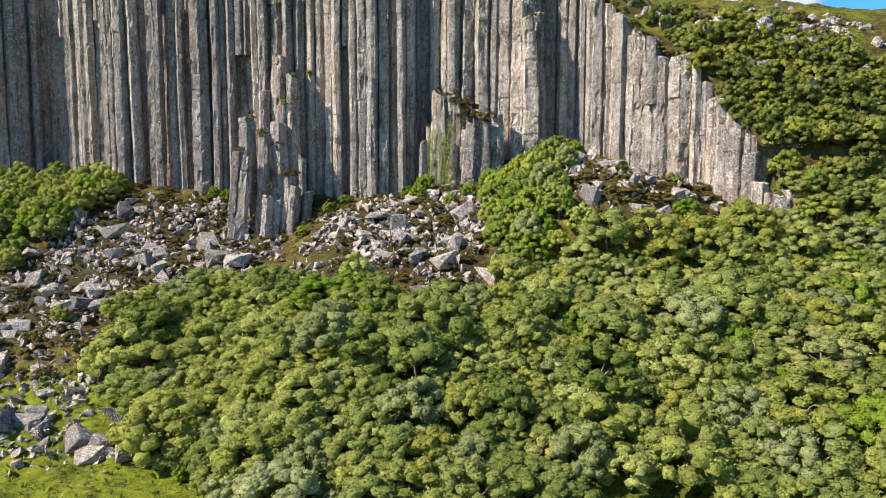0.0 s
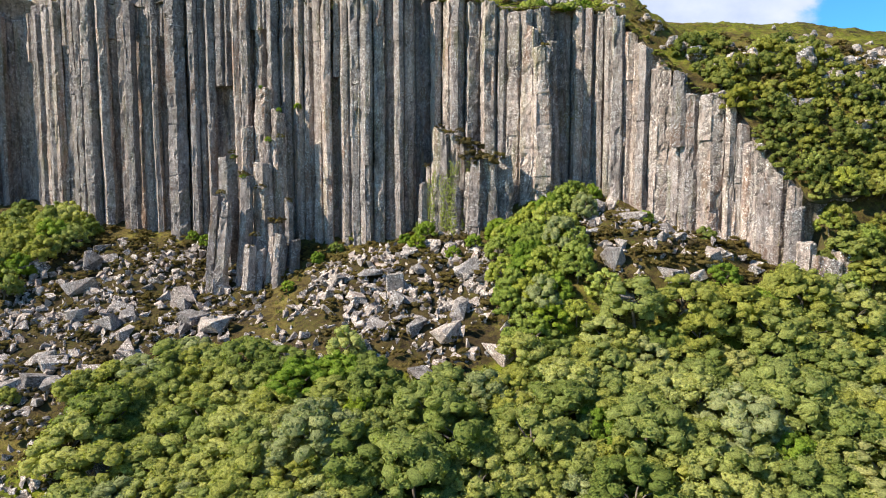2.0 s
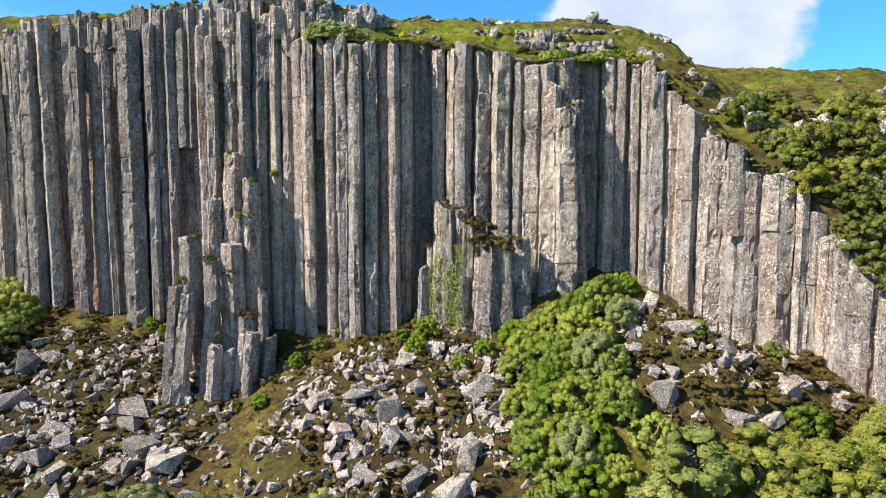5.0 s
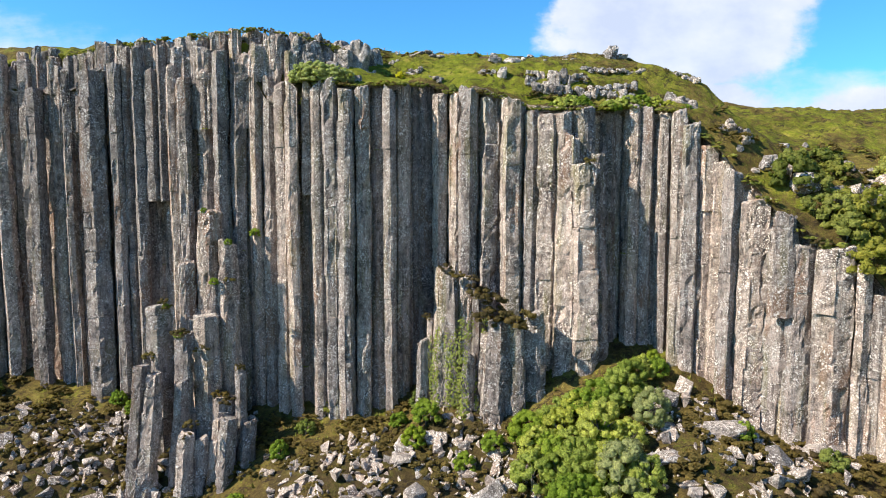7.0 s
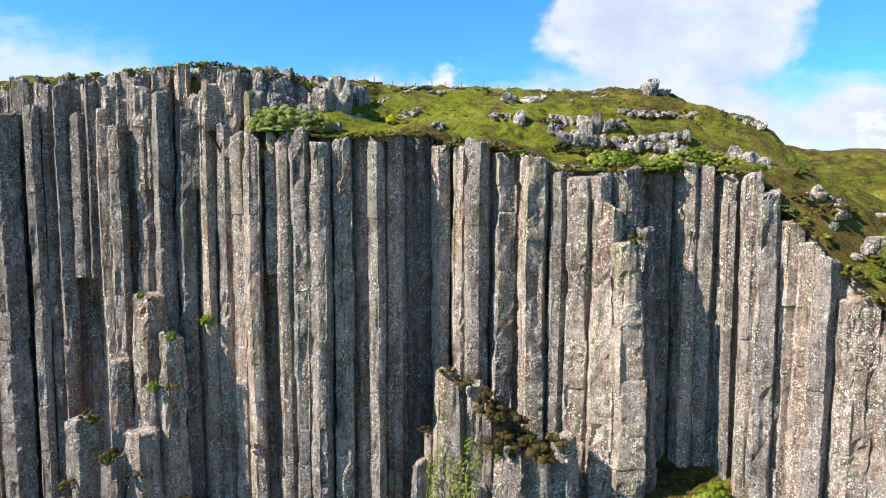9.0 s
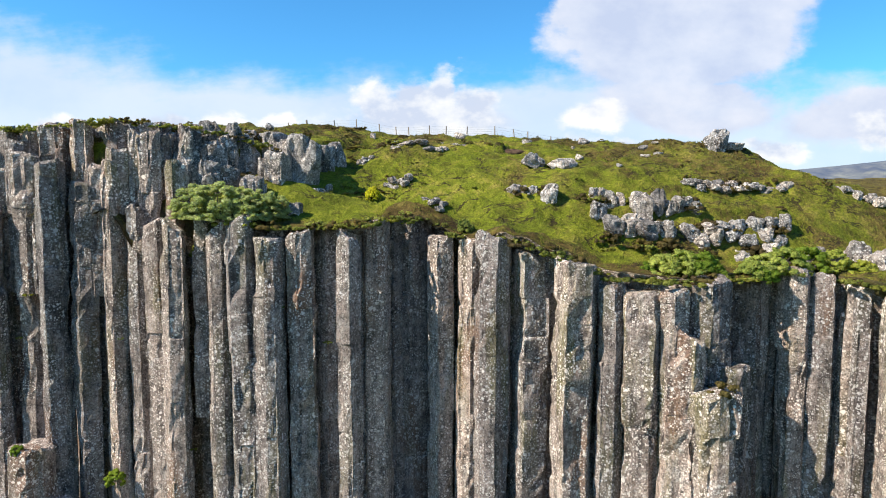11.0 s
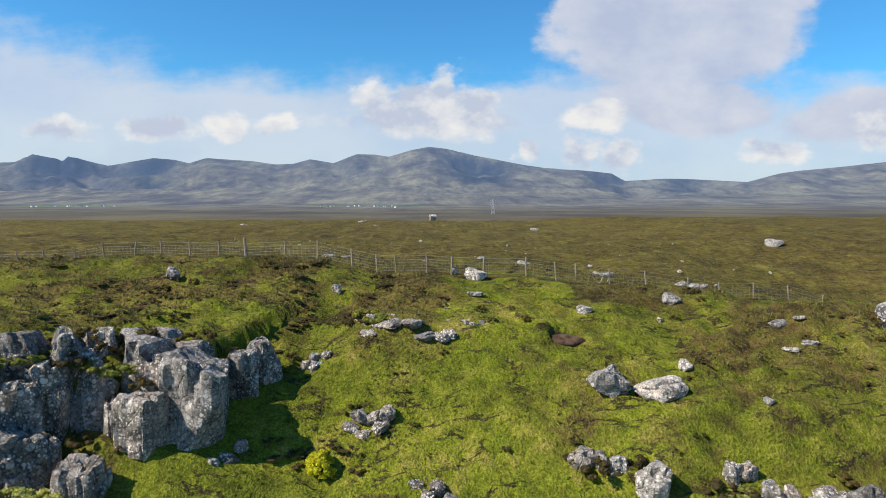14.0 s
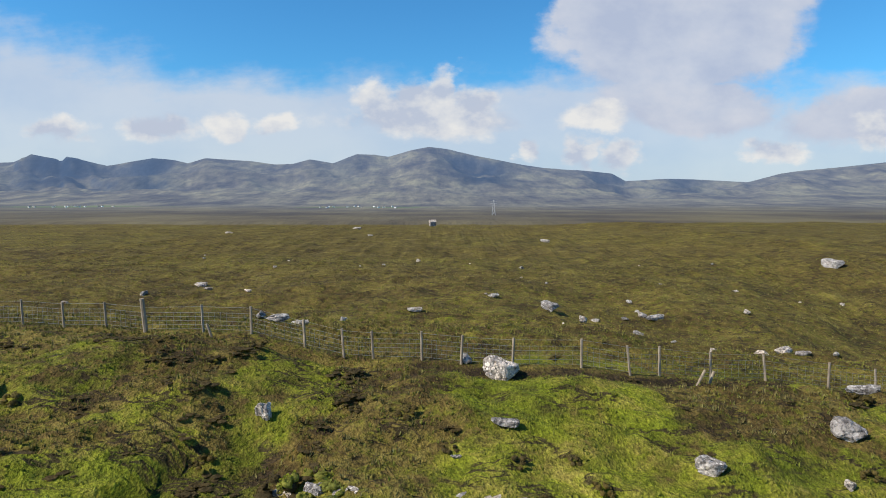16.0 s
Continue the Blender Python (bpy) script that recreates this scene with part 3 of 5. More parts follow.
hx = np.linspace(-4600, 4600, 560)
ridge_x, ridge_y = [r[0] for r in RIDGE], [r[1] for r in RIDGE]
top = (345 - np.interp(784 + 1120 * hx / 4600, ridge_x, ridge_y)) / 1120 * 4600 + 67
hv, bare = [], []
for y in np.concatenate([np.linspace(700, 2300, 12), np.linspace(2400, 4700, 60)]):
    f = np.clip((y - 2500) / 2200, 0, 1)
    base = np.interp(y, [400, 700, 800, 1500, 2300, 3000, 5000], [46.6, 36.5, 35.0, 29.4, 25.5, 27, 27])
    wx = hx * (y + 100) / 4700
    px = 784 + 1120 * hx / 4600
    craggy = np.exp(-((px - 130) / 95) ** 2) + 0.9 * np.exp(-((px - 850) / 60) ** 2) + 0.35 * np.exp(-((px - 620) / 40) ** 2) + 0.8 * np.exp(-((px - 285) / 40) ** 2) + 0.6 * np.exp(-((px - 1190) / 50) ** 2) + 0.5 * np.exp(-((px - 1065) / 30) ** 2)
    yy = np.full_like(hx, y)
    gully = -np.abs(fbm(hx * 0.0022, yy * 0.0016, 0, 27, 5)) * 150 * smooth(f, 0.2, 0.6) * (1 - smooth(f, 0.9, 1.0))
    bend = fbm(hx * 0.0025, yy * 0.0025, 0, 37, 4) * 0.5
    slope_z = 0.30 * smooth(f, 0.0, 0.6) + 0.70 * smooth(f + 0.06 * bend, 0.35, 1.0) ** 1.3
    step_z = 0.30 * smooth(f, 0.0, 0.6) + 0.25 * smooth(f, 0.3, 0.85) + 0.45 * smooth(f + 0.12 * bend, 0.84, 0.95)
    z = base + (top - base) * (slope_z + (step_z - slope_z) * np.clip(craggy, 0, 1)) + gully * (0.5 + 0.5 * np.clip(craggy, 0, 1)) + fbm(wx * 0.004, yy * 0.004, 0, 23, 3) * 5 * smooth(y, 1200, 2200)
    z = np.minimum(z, base + (top - base) * (0.35 + 0.65 * smooth(f, 0.1, 0.97)))
    if y > 4690:
        z = top
    if y < 701:
        z = z - 25
    # how far each crag darkens, rock colour and painted shade together
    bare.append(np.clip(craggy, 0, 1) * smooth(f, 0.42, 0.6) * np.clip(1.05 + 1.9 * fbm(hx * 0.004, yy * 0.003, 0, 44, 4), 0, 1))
    hv.append(np.stack([wx, np.full_like(hx, y), z], 1))
hv = np.array(hv)
nr2, nc2 = hv.shape[:2]
idx = np.arange(nr2 * nc2).reshape(nr2, nc2)
hf = np.stack([idx[:-1, :-1], idx[:-1, 1:], idx[1:, 1:], idx[1:, :-1]], -1).reshape(-1, 4)
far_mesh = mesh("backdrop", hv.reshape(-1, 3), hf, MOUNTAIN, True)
rock_shade_share = far_mesh.attributes.new("rock_and_shade", "FLOAT", "POINT")
rock_shade_share.data.foreach_set("value", np.array(bare).ravel().astype(np.float32))
tagged(new("backdrop", far_mesh), "long blue-grey range of distant craggy hills", "hills", kind="structure")


# ---- basalt cliff ----
def column_mesh(x, y, zb, zt, r, seed, lean=(0, 0), rough=1.0, fine=True, mat=None, taper=0.0, tilt=1.0):
    """An upright five- to seven-sided basalt column: flat faces split by joints, slabs fallen off, chipped edges."""
    rg = np.random.RandomState(seed)
    n = rg.choice([5, 6, 6, 7])
    ang = (np.arange(n) + rg.uniform(-0.24, 0.24, n)) / n * 2 * np.pi + rg.uniform(0, 6)
    rad = r * rg.uniform(0.86, 1.14, n)
    cx, cy = np.cos(ang) * rad, np.sin(ang) * rad
    fs = (0.04, 0.34, 0.66, 0.96) if fine else (0.06, 0.94)
    nf = len(fs)
    px = np.array([cx[i] * (1 - f) + cx[(i + 1) % n] * f for i in range(n) for f in fs])
    py = np.array([cy[i] * (1 - f) + cy[(i + 1) % n] * f for i in range(n) for f in fs])
    m = len(px)
    face = np.repeat(np.arange(n), nf)
    corner = np.tile(np.array([1.0] + [0.0] * (nf - 2) + [1.0]), n)
    # joints across the column; between two joints each face keeps its own plane
    cuts, z = [], zb
    while z < zt - 0.8:
        z += rg.uniform(1.4, 6.0) / max(0.7, rough)
        cuts.append(z)
    cuts = np.array(cuts[:-1] if len(cuts) > 1 else [(zb + zt) / 2])
    cuts = cuts[cuts < zt - 0.35]
    step = 0.5 if fine else 2.2
    zs = np.concatenate([np.arange(zb, zt - 0.3, step), cuts - 0.03, cuts + 0.03, [zt - 0.14, zt]])
    zs = np.sort(zs[(zs <= zt)])
    k = len(zs)
    block = np.searchsorted(cuts, zs)
    blocks = len(cuts) + 1
    plane = rg.choice([0.0, 0.0, 0.0, 0.03, 0.06, 0.13, -0.04], (blocks, n)) * rough
    keep_on = rg.rand(blocks, n) < 0.55
    for b in range(1, blocks):
        plane[b] = np.where(keep_on[b], plane[b - 1], plane[b])
    shift = np.cumsum(rg.normal(0, 0.022, (blocks, 2)), 0) * rough
    turn = rg.normal(0, 0.03, blocks)
    chip = rg.uniform(0, 1, (k, m)) ** 4 * 0.13 * corner * rough
    Z = np.broadcast_to(zs[:, None], (k, m))
    PX, PY = np.broadcast_to(px, (k, m)), np.broadcast_to(py, (k, m))
    sd = seed % 997
    wear = 0.06 * vnoise(PX * 0.8 + sd, PY * 0.8, Z * 0.3, 4) + 0.05 * vnoise(PX * 2.2 + sd, PY * 2.2, Z * 0.9, 9) + 0.035 * vnoise(PX * 4.5 + sd, PY * 4.5, Z * 2.2, 12)
    bite = smooth(vnoise(PX * 1.1 + sd, PY * 1.1, Z * 0.35, 15), 0.40, 0.50) * 0.18 * (1 if fine else 0)
    joint = np.where(np.min(np.abs(zs[:, None] - cuts[None, :]), 1) < 0.04, 0.02, 0.0)[:, None]
    s2 = 1 + rough * (wear - bite) - plane[block][:, face] - chip - joint
    s2 = s2 * (1 + taper * (0.5 - (Z - zb) / (zt - zb)))
    s2[-1] *= 0.86
    ct, st = np.cos(turn[block])[:, None], np.sin(turn[block])[:, None]
    bowx = 0.10 * vnoise(sd * 3.3, zs * 0.07, 0, 17)
    X = x + (PX * ct - PY * st) * s2 + (shift[block, 0] + bowx)[:, None] + lean[0] * (Z - zb)
    Y = y + (PX * st + PY * ct) * s2 + shift[block, 1][:, None] + lean[1] * (Z - zb)
    zz = Z + 0.10 * rg.uniform(-1, 1) * PX / r + rg.uniform(-0.02, 0.02, (k, m))
    zz[-2:] += tilt * (rg.uniform(-0.4, 0.35) * PX[-2:] / r + rg.uniform(-0.12, 0.12, (1, m)))
    v = np.stack([X, Y, zz], -1).reshape(-1, 3)
    q = np.arange(k * m).reshape(k, m)
    f = np.stack([q[:-1], np.roll(q[:-1], -1, 1), np.roll(q[1:], -1, 1), q[1:]], -1).reshape(-1, 4).tolist()
    f.append(q[-1].tolist())
    f.append(q[0].tolist()[::-1])
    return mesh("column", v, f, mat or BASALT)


cliff = tagged(new("cliff"), "tall grey-brown columnar basalt cliff with upright pillars", "cliff", kind="structure")
rng = np.random.RandomState(4)


def add_column(x, y, zb, zt, r, lean=(0, 0), rough=1.0, fine=True, taper=0.0):
    return part("column", column_mesh(x, y, zb, zt, r, rng.randint(1 << 30) % 99991, lean, rough, fine, None, taper), cliff)


def top_of(x):
    """Height of the column heads under the turf of the edge."""
    if x < -14:
        return float(np.interp(x, [-100, -75, -60, -45, -36, -21, -14], [57, 57, 56, 55, 55.6, 55.3, 54.4]))
    return float(above(x, cliff_y(x) + 0.5)) - 0.1


def walk_line(start, stop, step):
    """Steps along the cliff line between two x."""
    xs = np.arange(start, stop, 0.05)
    ys = cliff_y(xs)
    s = np.concatenate([[0], np.cumsum(np.hypot(np.diff(xs), np.diff(ys)))])
    out, d = [], 0.0
    while d < s[-1]:
        out.append((float(np.interp(d, s, xs)), step * rng.uniform(0.42, 0.6)))
        d += step * rng.uniform(0.7, 1.3)
    return out


COL_X = [-51.3, -48.5, -46.8, -45.0, -43.1, -39.4, -36.7, -35.5, -34.1, -32.7, -31.3, -30.0, -28.5, -26.4, -24.5, -22.7, -20.9, -19.6, -17.9, -16.5, -15.1, -13.9, -12.4, -10.9, -9.2, -7.7, -6.4, -5.2, -4.0, -2.9, -1.2,
         0.3, 1.7, 3.7, 6.1, 7.8, 9.4, 11.0, 13.0, 15.8, 18.3, 19.7, 21.2, 21.9, 22.8, 24.1, 25.4, 26.3, 27.3, 28.6, 30.2, 32.1, 33.7]
COL_R = [0.9, 0.7, 0.9, 0.75, 0.8, 1.5, 0.75, 0.65, 0.7, 0.8, 0.7, 0.6, 0.85, 1.05, 0.9, 0.9, 0.8, 0.85, 0.85, 0.75, 0.85, 0.6, 0.9, 0.85, 0.9, 0.9, 0.65, 0.75, 0.7, 0.65, 0.95,
         0.75, 1.0, 1.3, 1.2, 0.7, 1.15, 0.8, 1.25, 1.0, 0.9, 0.7, 0.55, 0.75, 1.0, 1.1, 0.85, 0.9, 1.25, 0.95, 1.15, 1.55, 0.7]
HANG = {-32.7: 42.3, -31.3: 42.3, -15.1: 43.0, 28.6: 32.4}
front = [(x, r) for x, r in zip(COL_X, COL_R)] + walk_line(-88, -52.5, 1.9) + walk_line(34.6, 38.6, 1.5)
for x, r in front:
    y = float(cliff_y(x)) + 0.55 + rng.choice([-1.0, -0.6, -0.3, 0.0, 0.3, 0.7]) + rng.uniform(-0.2, 0.2)
    add_column(x, y, HANG.get(x, float(below(x, y)) - 2.5), top_of(x) + rng.uniform(-0.5, 3.6 if x > -60 else 1.0) if x < -17.5 else top_of(x) + rng.uniform(-0.6 if x < 20 else -1.6, 0.3), r * 1.04, rough=1.1, fine=x > -72)
for x, r in walk_line(-88, 38.6, 1.7):
    y = float(cliff_y(x)) + 1.75 + rng.uniform(-0.3, 0.5)
    if min(abs(x - 28.6), abs(x + 32.0), abs(x + 15.1)) < 0.9:
        continue
    add_column(x, y, float(below(x, y)) - 2.5, top_of(x) + rng.uniform(-0.4, 0.3), r * 1.35, fine=False)
for x, r in walk_line(-88, 38.6, 2.3):
    y = float(cliff_y(x)) + 2.9
    add_column(x, y, float(below(x, y)) - 2.5, top_of(x) - 0.6, r * 1.5, fine=False)

# broken steps between the edge and the upper tier
for x in np.arange(-60, -14.6, 0.9):
    xx = x + rng.uniform(-0.4, 0.4)
    lo_y, hi_y = float(cliff_y(xx)) + 0.7, float(np.interp(xx, UP_X, UP_Y))
    add_column(xx, lo_y + rng.uniform(0.1, 0.9) * max(0.3, hi_y - lo_y), 50, min(rng.uniform(55.5, 59.8), 57.4 if xx > -17 else 60), rng.uniform(0.5, 0.9), rough=1.5)

# upper tier of blocky rock along the rim
for x in np.arange(-86, -16.2, 1.15):
    for back in (0.0, 1.7):
        xx = x + rng.uniform(-0.6, 0.6)
        y = float(np.interp(xx, UP_X, UP_Y)) + 0.45 + back + rng.uniform(-0.5, 0.4)
        zt = float(np.interp(xx, UP_X, UP_Z)) - 0.6 + rng.uniform(-0.7 if back == 0 else -0.3, 0.05)
        part("column", column_mesh(xx, y, 49.0 + rng.uniform(-0.5, 0.8), zt, rng.uniform(0.55, 1.0), rng.randint(1 << 30) % 99991, rough=1.5, fine=back == 0, tilt=0.6), cliff)

PILLARS = [(-30.4, 94.9, 26.4, 0.85), (-29.8, 98.0, 31.7, 1.1), (-27.5, 96.6, 28.9, 0.9), (-25.9, 93.9, 19.8, 0.78), (-25.7, 100.2, 41.4, 1.05), (-23.0, 99.4, 38.2, 0.95), (-25.0, 97.6, 30.9, 1.15), (-21.2, 96.2, 25.6, 0.5), (-23.3, 96.4, 22.7, 1.05), (-21.9, 94.6, 21.2, 0.75), (-20.3, 95.6, 20.4, 0.8), (-29.0, 94.5, 25.6, 0.85),
           (-26.9, 98.3, 30.0, 0.7), (-28.0, 99.6, 36.0, 0.9), (-24.3, 99.3, 34.0, 0.9), (-26.9, 95.6, 24.5, 0.7), (-24.7, 94.5, 19.2, 0.75), (-23.2, 95.2, 20.9, 0.65),
           (13.0, 95.7, 46.0, 1.3), (11.1, 96.4, 48.8, 1.0), (14.6, 96.9, 47.0, 0.8), (21.2, 97.6, 41.7, 0.5), (-1.2, 97.7, 35.7, 0.75), (0.2, 97.1, 34.8, 0.85), (1.5, 97.2, 34.8, 0.75), (2.8, 95.8, 33.5, 0.85), (4.3, 93.3, 31.1, 1.1), (6.2, 93.6, 30.9, 0.95), (8.0, 94.2, 31.6, 0.9),
           (1.4, 95.2, 27.5, 0.7), (3.4, 94.4, 29.5, 0.8), (-2.5, 98.3, 30.4, 0.35), (-3.2, 97.8, 28.2, 0.55)]
for x, y, zt, r in PILLARS:
    sway = (rng.uniform(-0.025, 0.025), rng.uniform(0.0, 0.03))
    zb = float(below(x, y)) - 2.5
    if x < -19 and y < 95.7:
        # the foremost pillars of the buttress lean against the mass behind them
        sway = (0.085 + sway[0], 0.03 + sway[1])
        x, y = x - sway[0] * (zt - zb), y - sway[1] * (zt - zb)
    add_column(x, y, zb, zt, r * 1.28, sway, 1.3, True, 0.22)
for x, y, zt, r in ((38.4, 77.0, 21.5, 1.2), (39.3, 76.0, 20.0, 1.0), (40.6, 75.8, 19.8, 1.2), (42.2, 76.2, 20.3, 1.3), (37.6, 78.2, 25, 1.0)):
    add_column(x, y, 10, zt, r)


# ---- rocks ----
def rock_mesh(seed, dims, mat, corners=13, chip=0.45, worn=True):
    """An angular fallen block: the hull of random corners with worn edges."""
    rg = np.random.RandomState(seed)
    bm = bmesh.new()
    for k in range(corners):
        p = rg.uniform(-1, 1, 3)
        p = np.sign(p) * np.abs(p) ** chip
        bm.verts.new(Vector(p * np.array(dims)))
    bmesh.ops.convex_hull(bm, input=bm.verts)
    for v in [v for v in bm.verts if not v.link_faces]:
        bm.verts.remove(v)
    bmesh.ops.dissolve_limit(bm, angle_limit=0.2, verts=bm.verts, edges=bm.edges)
    if worn:
        bmesh.ops.bevel(bm, geom=list(bm.edges), offset=0.05 * min(dims), segments=1, affect="EDGES", clamp_overlap=True)
    bmesh.ops.triangulate(bm, faces=bm.faces)
    return bm_mesh("boulder", bm, mat)


def worn_rock(seed, dims, mat, cuts=6, planes=11, rough=0.14, power=3.2):
    """A weathered block: a rounded box, cut by planes, pitted and cracked."""
    rg = np.random.RandomState(seed)
    bm = bmesh.new()
    bmesh.ops.create_cube(bm, size=2.0)
    bmesh.ops.subdivide_edges(bm, edges=bm.edges, cuts=cuts, use_grid_fill=True)
    p = np.array([v.co[:] for v in bm.verts])
    p /= (np.abs(p) ** power).sum(1)[:, None] ** (1 / power)
    for k in range(planes):
        nrm = rg.normal(size=3)
        nrm /= np.linalg.norm(nrm)
        d = np.maximum(p @ nrm - rg.uniform(0.62, 0.92) * np.abs(nrm).sum() ** 0.35, 0)
        p -= d[:, None] * nrm
    n1 = fbm(p[:, 0] * 1.3 + seed, p[:, 1] * 1.3, p[:, 2] * 1.3, seed, 4)
    crack = smooth(np.abs(vnoise(p[:, 0] * 1.5 + seed, p[:, 1] * 1.5, p[:, 2] * 1.1, seed + 3)), 0.0, 0.16)
    facet = np.round(2.2 * fbm(p[:, 0] * 1.1 + seed, p[:, 1] * 1.1, p[:, 2] * 1.1 + 5, seed + 9, 3)) / 2.2
    p *= (1 + 2.0 * rough * n1 + 1.1 * rough * facet - 0.2 * (1 - crack))[:, None]
    p *= np.array(dims)
    for v, q in zip(bm.verts, p):
        v.co = q
    return bm_mesh("rock", bm, mat)


ROCKS = [rock_mesh(s, d, BOULDER) for s, d in enumerate([(1, .7, .6), (1, .55, .45), (.8, .8, .7), (1, .9, .5), (1, .5, .5), (.7, .6, .9), (1, .8, .8), (1, .6, .35), (.9, .9, .6), (1, .45, .6), (1, .75, .55), (.9, .6, .5)])]
UPRIGHT = rock_mesh(77, (.75, .6, 1.0), BOULDER, 16, 0.2)
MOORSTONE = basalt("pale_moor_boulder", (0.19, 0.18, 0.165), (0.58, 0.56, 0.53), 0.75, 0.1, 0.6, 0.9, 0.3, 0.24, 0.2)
MOORROCKS = [worn_rock(40 + s, d, MOORSTONE, 7, 16, 0.12, 5.0) for s, d in enumerate([(1, .8, .7), (1, .7, .5), (1, .9, .85), (1, .6, .4), (.8, .7, .8), (1, .5, .35)])]


LEDGE = [worn_rock(611 + k, d, OUTCROP, 6, 12, 0.13, 4.5) for k, d in enumerate(((1, .9, 1), (.9, 1, 1), (1, 1, .9), (.85, .9, 1), (1, .8, .9), (.95, 1, .85)))]
HILLROCKS = [worn_rock(650 + k, d, BOULDER, 6, 14, 0.15, 4.0) for k, d in enumerate(((1, .9, .8), (.9, 1, .9), (1, .8, 1), (1, .9, .65), (.8, .8, 1)))]

# great blocks of the crag beside the grassy gully
for x, y, zb, half, h in ((-10.0, 105.0, 57.1, 0.95, 2.75), (-11.5, 104.2, 56.8, 0.6, 1.85), (-13.7, 105.2, 57.3, 0.62, 2.5), (-12.8, 106.8, 58.3, 1.25, 1.8), (-12.6, 104.6, 56.6, 0.36, 1.65), (-14.4, 102.8, 56.7, 0.5, 0.95), (-15.2, 102.5, 56.9, 0.55, 1.3), (-15.5, 103.8, 57.4, 0.68, 1.7), (-14.9, 104.5, 57.4, 0.6, 2.2),
                          (-9.2, 107.5, 58.3, 0.5, 1.0), (-8.5, 108.3, 58.9, 0.4, 0.7), (-12.6, 102.4, 56.2, 0.55, 1.1), (-16.9, 102.5, 57.0, 0.6, 2.8), (-16.4, 102.8, 56.6, 0.42, 2.6), (-10.0, 101.5, 54.7, 0.32, 0.75), (-15.9, 104.8, 59.0, 0.7, 1.6), (-14.8, 105.2, 59.0, 0.6, 1.6), (-11.6, 105.9, 57.0, 0.7, 2.6), (-14.0, 106.4, 57.6, 0.8, 2.6), (-16.6, 104.0, 57.6, 0.7, 2.4), (-17.6, 103.0, 57.4, 0.7, 2.9), (-10.9, 106.9, 57.6, 0.7, 2.2)):
    block = part("rock", worn_rock(rng.randint(1 << 30) % 9973, (half * 1.2, half * 1.25, h * 0.5 + 0.9), OUTCROP, 12, 6, 0.075, 9.0), cliff)
    block.matrix_basis = pose(x, y + half * 0.7, zb + h * 0.5 - 0.85, rng.uniform(-4, 4), rng.uniform(-4, 4), rng.uniform(-30, 30))


def put_rock(x, y, size, k=None, tilt=25, meshes=None, label="angular grey basalt boulder fallen on the slope", group="scree boulders", sink=0.25, rz=None, squash=1.0, name="boulder", ledge=False):
    meshes = meshes or ROCKS
    me = meshes[rng.randint(len(meshes)) if k is None else k]
    ob = new(name, me)
    z = float(land(x, y + 0.9)) + 0.12 - 0.6 * size * squash if ledge else float(land(x, y)) + size * 0.55 * squash * (1 - 2 * sink)
    ob.matrix_basis = pose(x, y, z, rng.uniform(-tilt, tilt), rng.uniform(-tilt, tilt), rng.uniform(0, 360) if rz is None else rz) @ Matrix.Diagonal((size, size, size * squash, 1))
    return tagged(ob, label, "boulder", group)


# the largest fallen blocks
put_rock(-5.9, 83.6, 1.5, 0, 5, [UPRIGHT], "tall upright block of pale basalt on the scree", rz=12)
put_rock(-26.9, 69.6, 1.25, 0, 8, [UPRIGHT], "leaning slab of basalt standing on the slope", rz=30)
for x, y, sz, k in ((5.3, 72.6, 1.7, 6), (2.6, 73.0, 1.2, 2), (7.6, 73.4, 1.1, 5), (-13.4, 81.0, 1.5, 1), (-12.5, 85.6, 1.2, 0), (0.4, 79.8, 0.9, 3), (-17.5, 83.0, 1.2, 7), (-46.8, 90.5, 2.1, 1), (-44.8, 78.5, 1.8, 7),
                    (-40.4, 84.3, 1.4, 6), (-31, 54.2, 1.5, 3), (-27.4, 54.0, 1.5, 9), (-39.9, 62.0, 1.1, 2), (-41.5, 57.6, 1.8, 0), (-37.1, 67.5, 1.2, 5), (-34.8, 72.7, 1.0, 4), (-43, 75.1, 1.0, 6),
                    (23.4, 75.4, 1.35, 6), (28.2, 77.6, 1.3, 8), (19.1, 79.3, 1.1, 0), (26, 80.5, 1.0, 10), (21.5, 82, 1.0, 3), (31, 79.5, 1.1, 2), (-4.4, 91.8, 1.3, 3), (17.5, 87.6, 1.4, 2), (19.0, 88.6, 1.3, 5), (21.6, 91.3, 1.2, 6), (0.5, 89, 1.0, 1), (-72, 107.5, 1.7, 5)):
    put_rock(x, y, sz, k, 18)
count = 0
while count < 300:
    x, y = rng.uniform(-68, 36), rng.uniform(48, 104)
    if y > cliff_y(x) - 0.8 or rng.rand() > float(scree_density(x, y)):
        continue
    put_rock(x, y, min(1.8, 0.55 * rng.pareto(2.2) + 0.55))
    count += 1


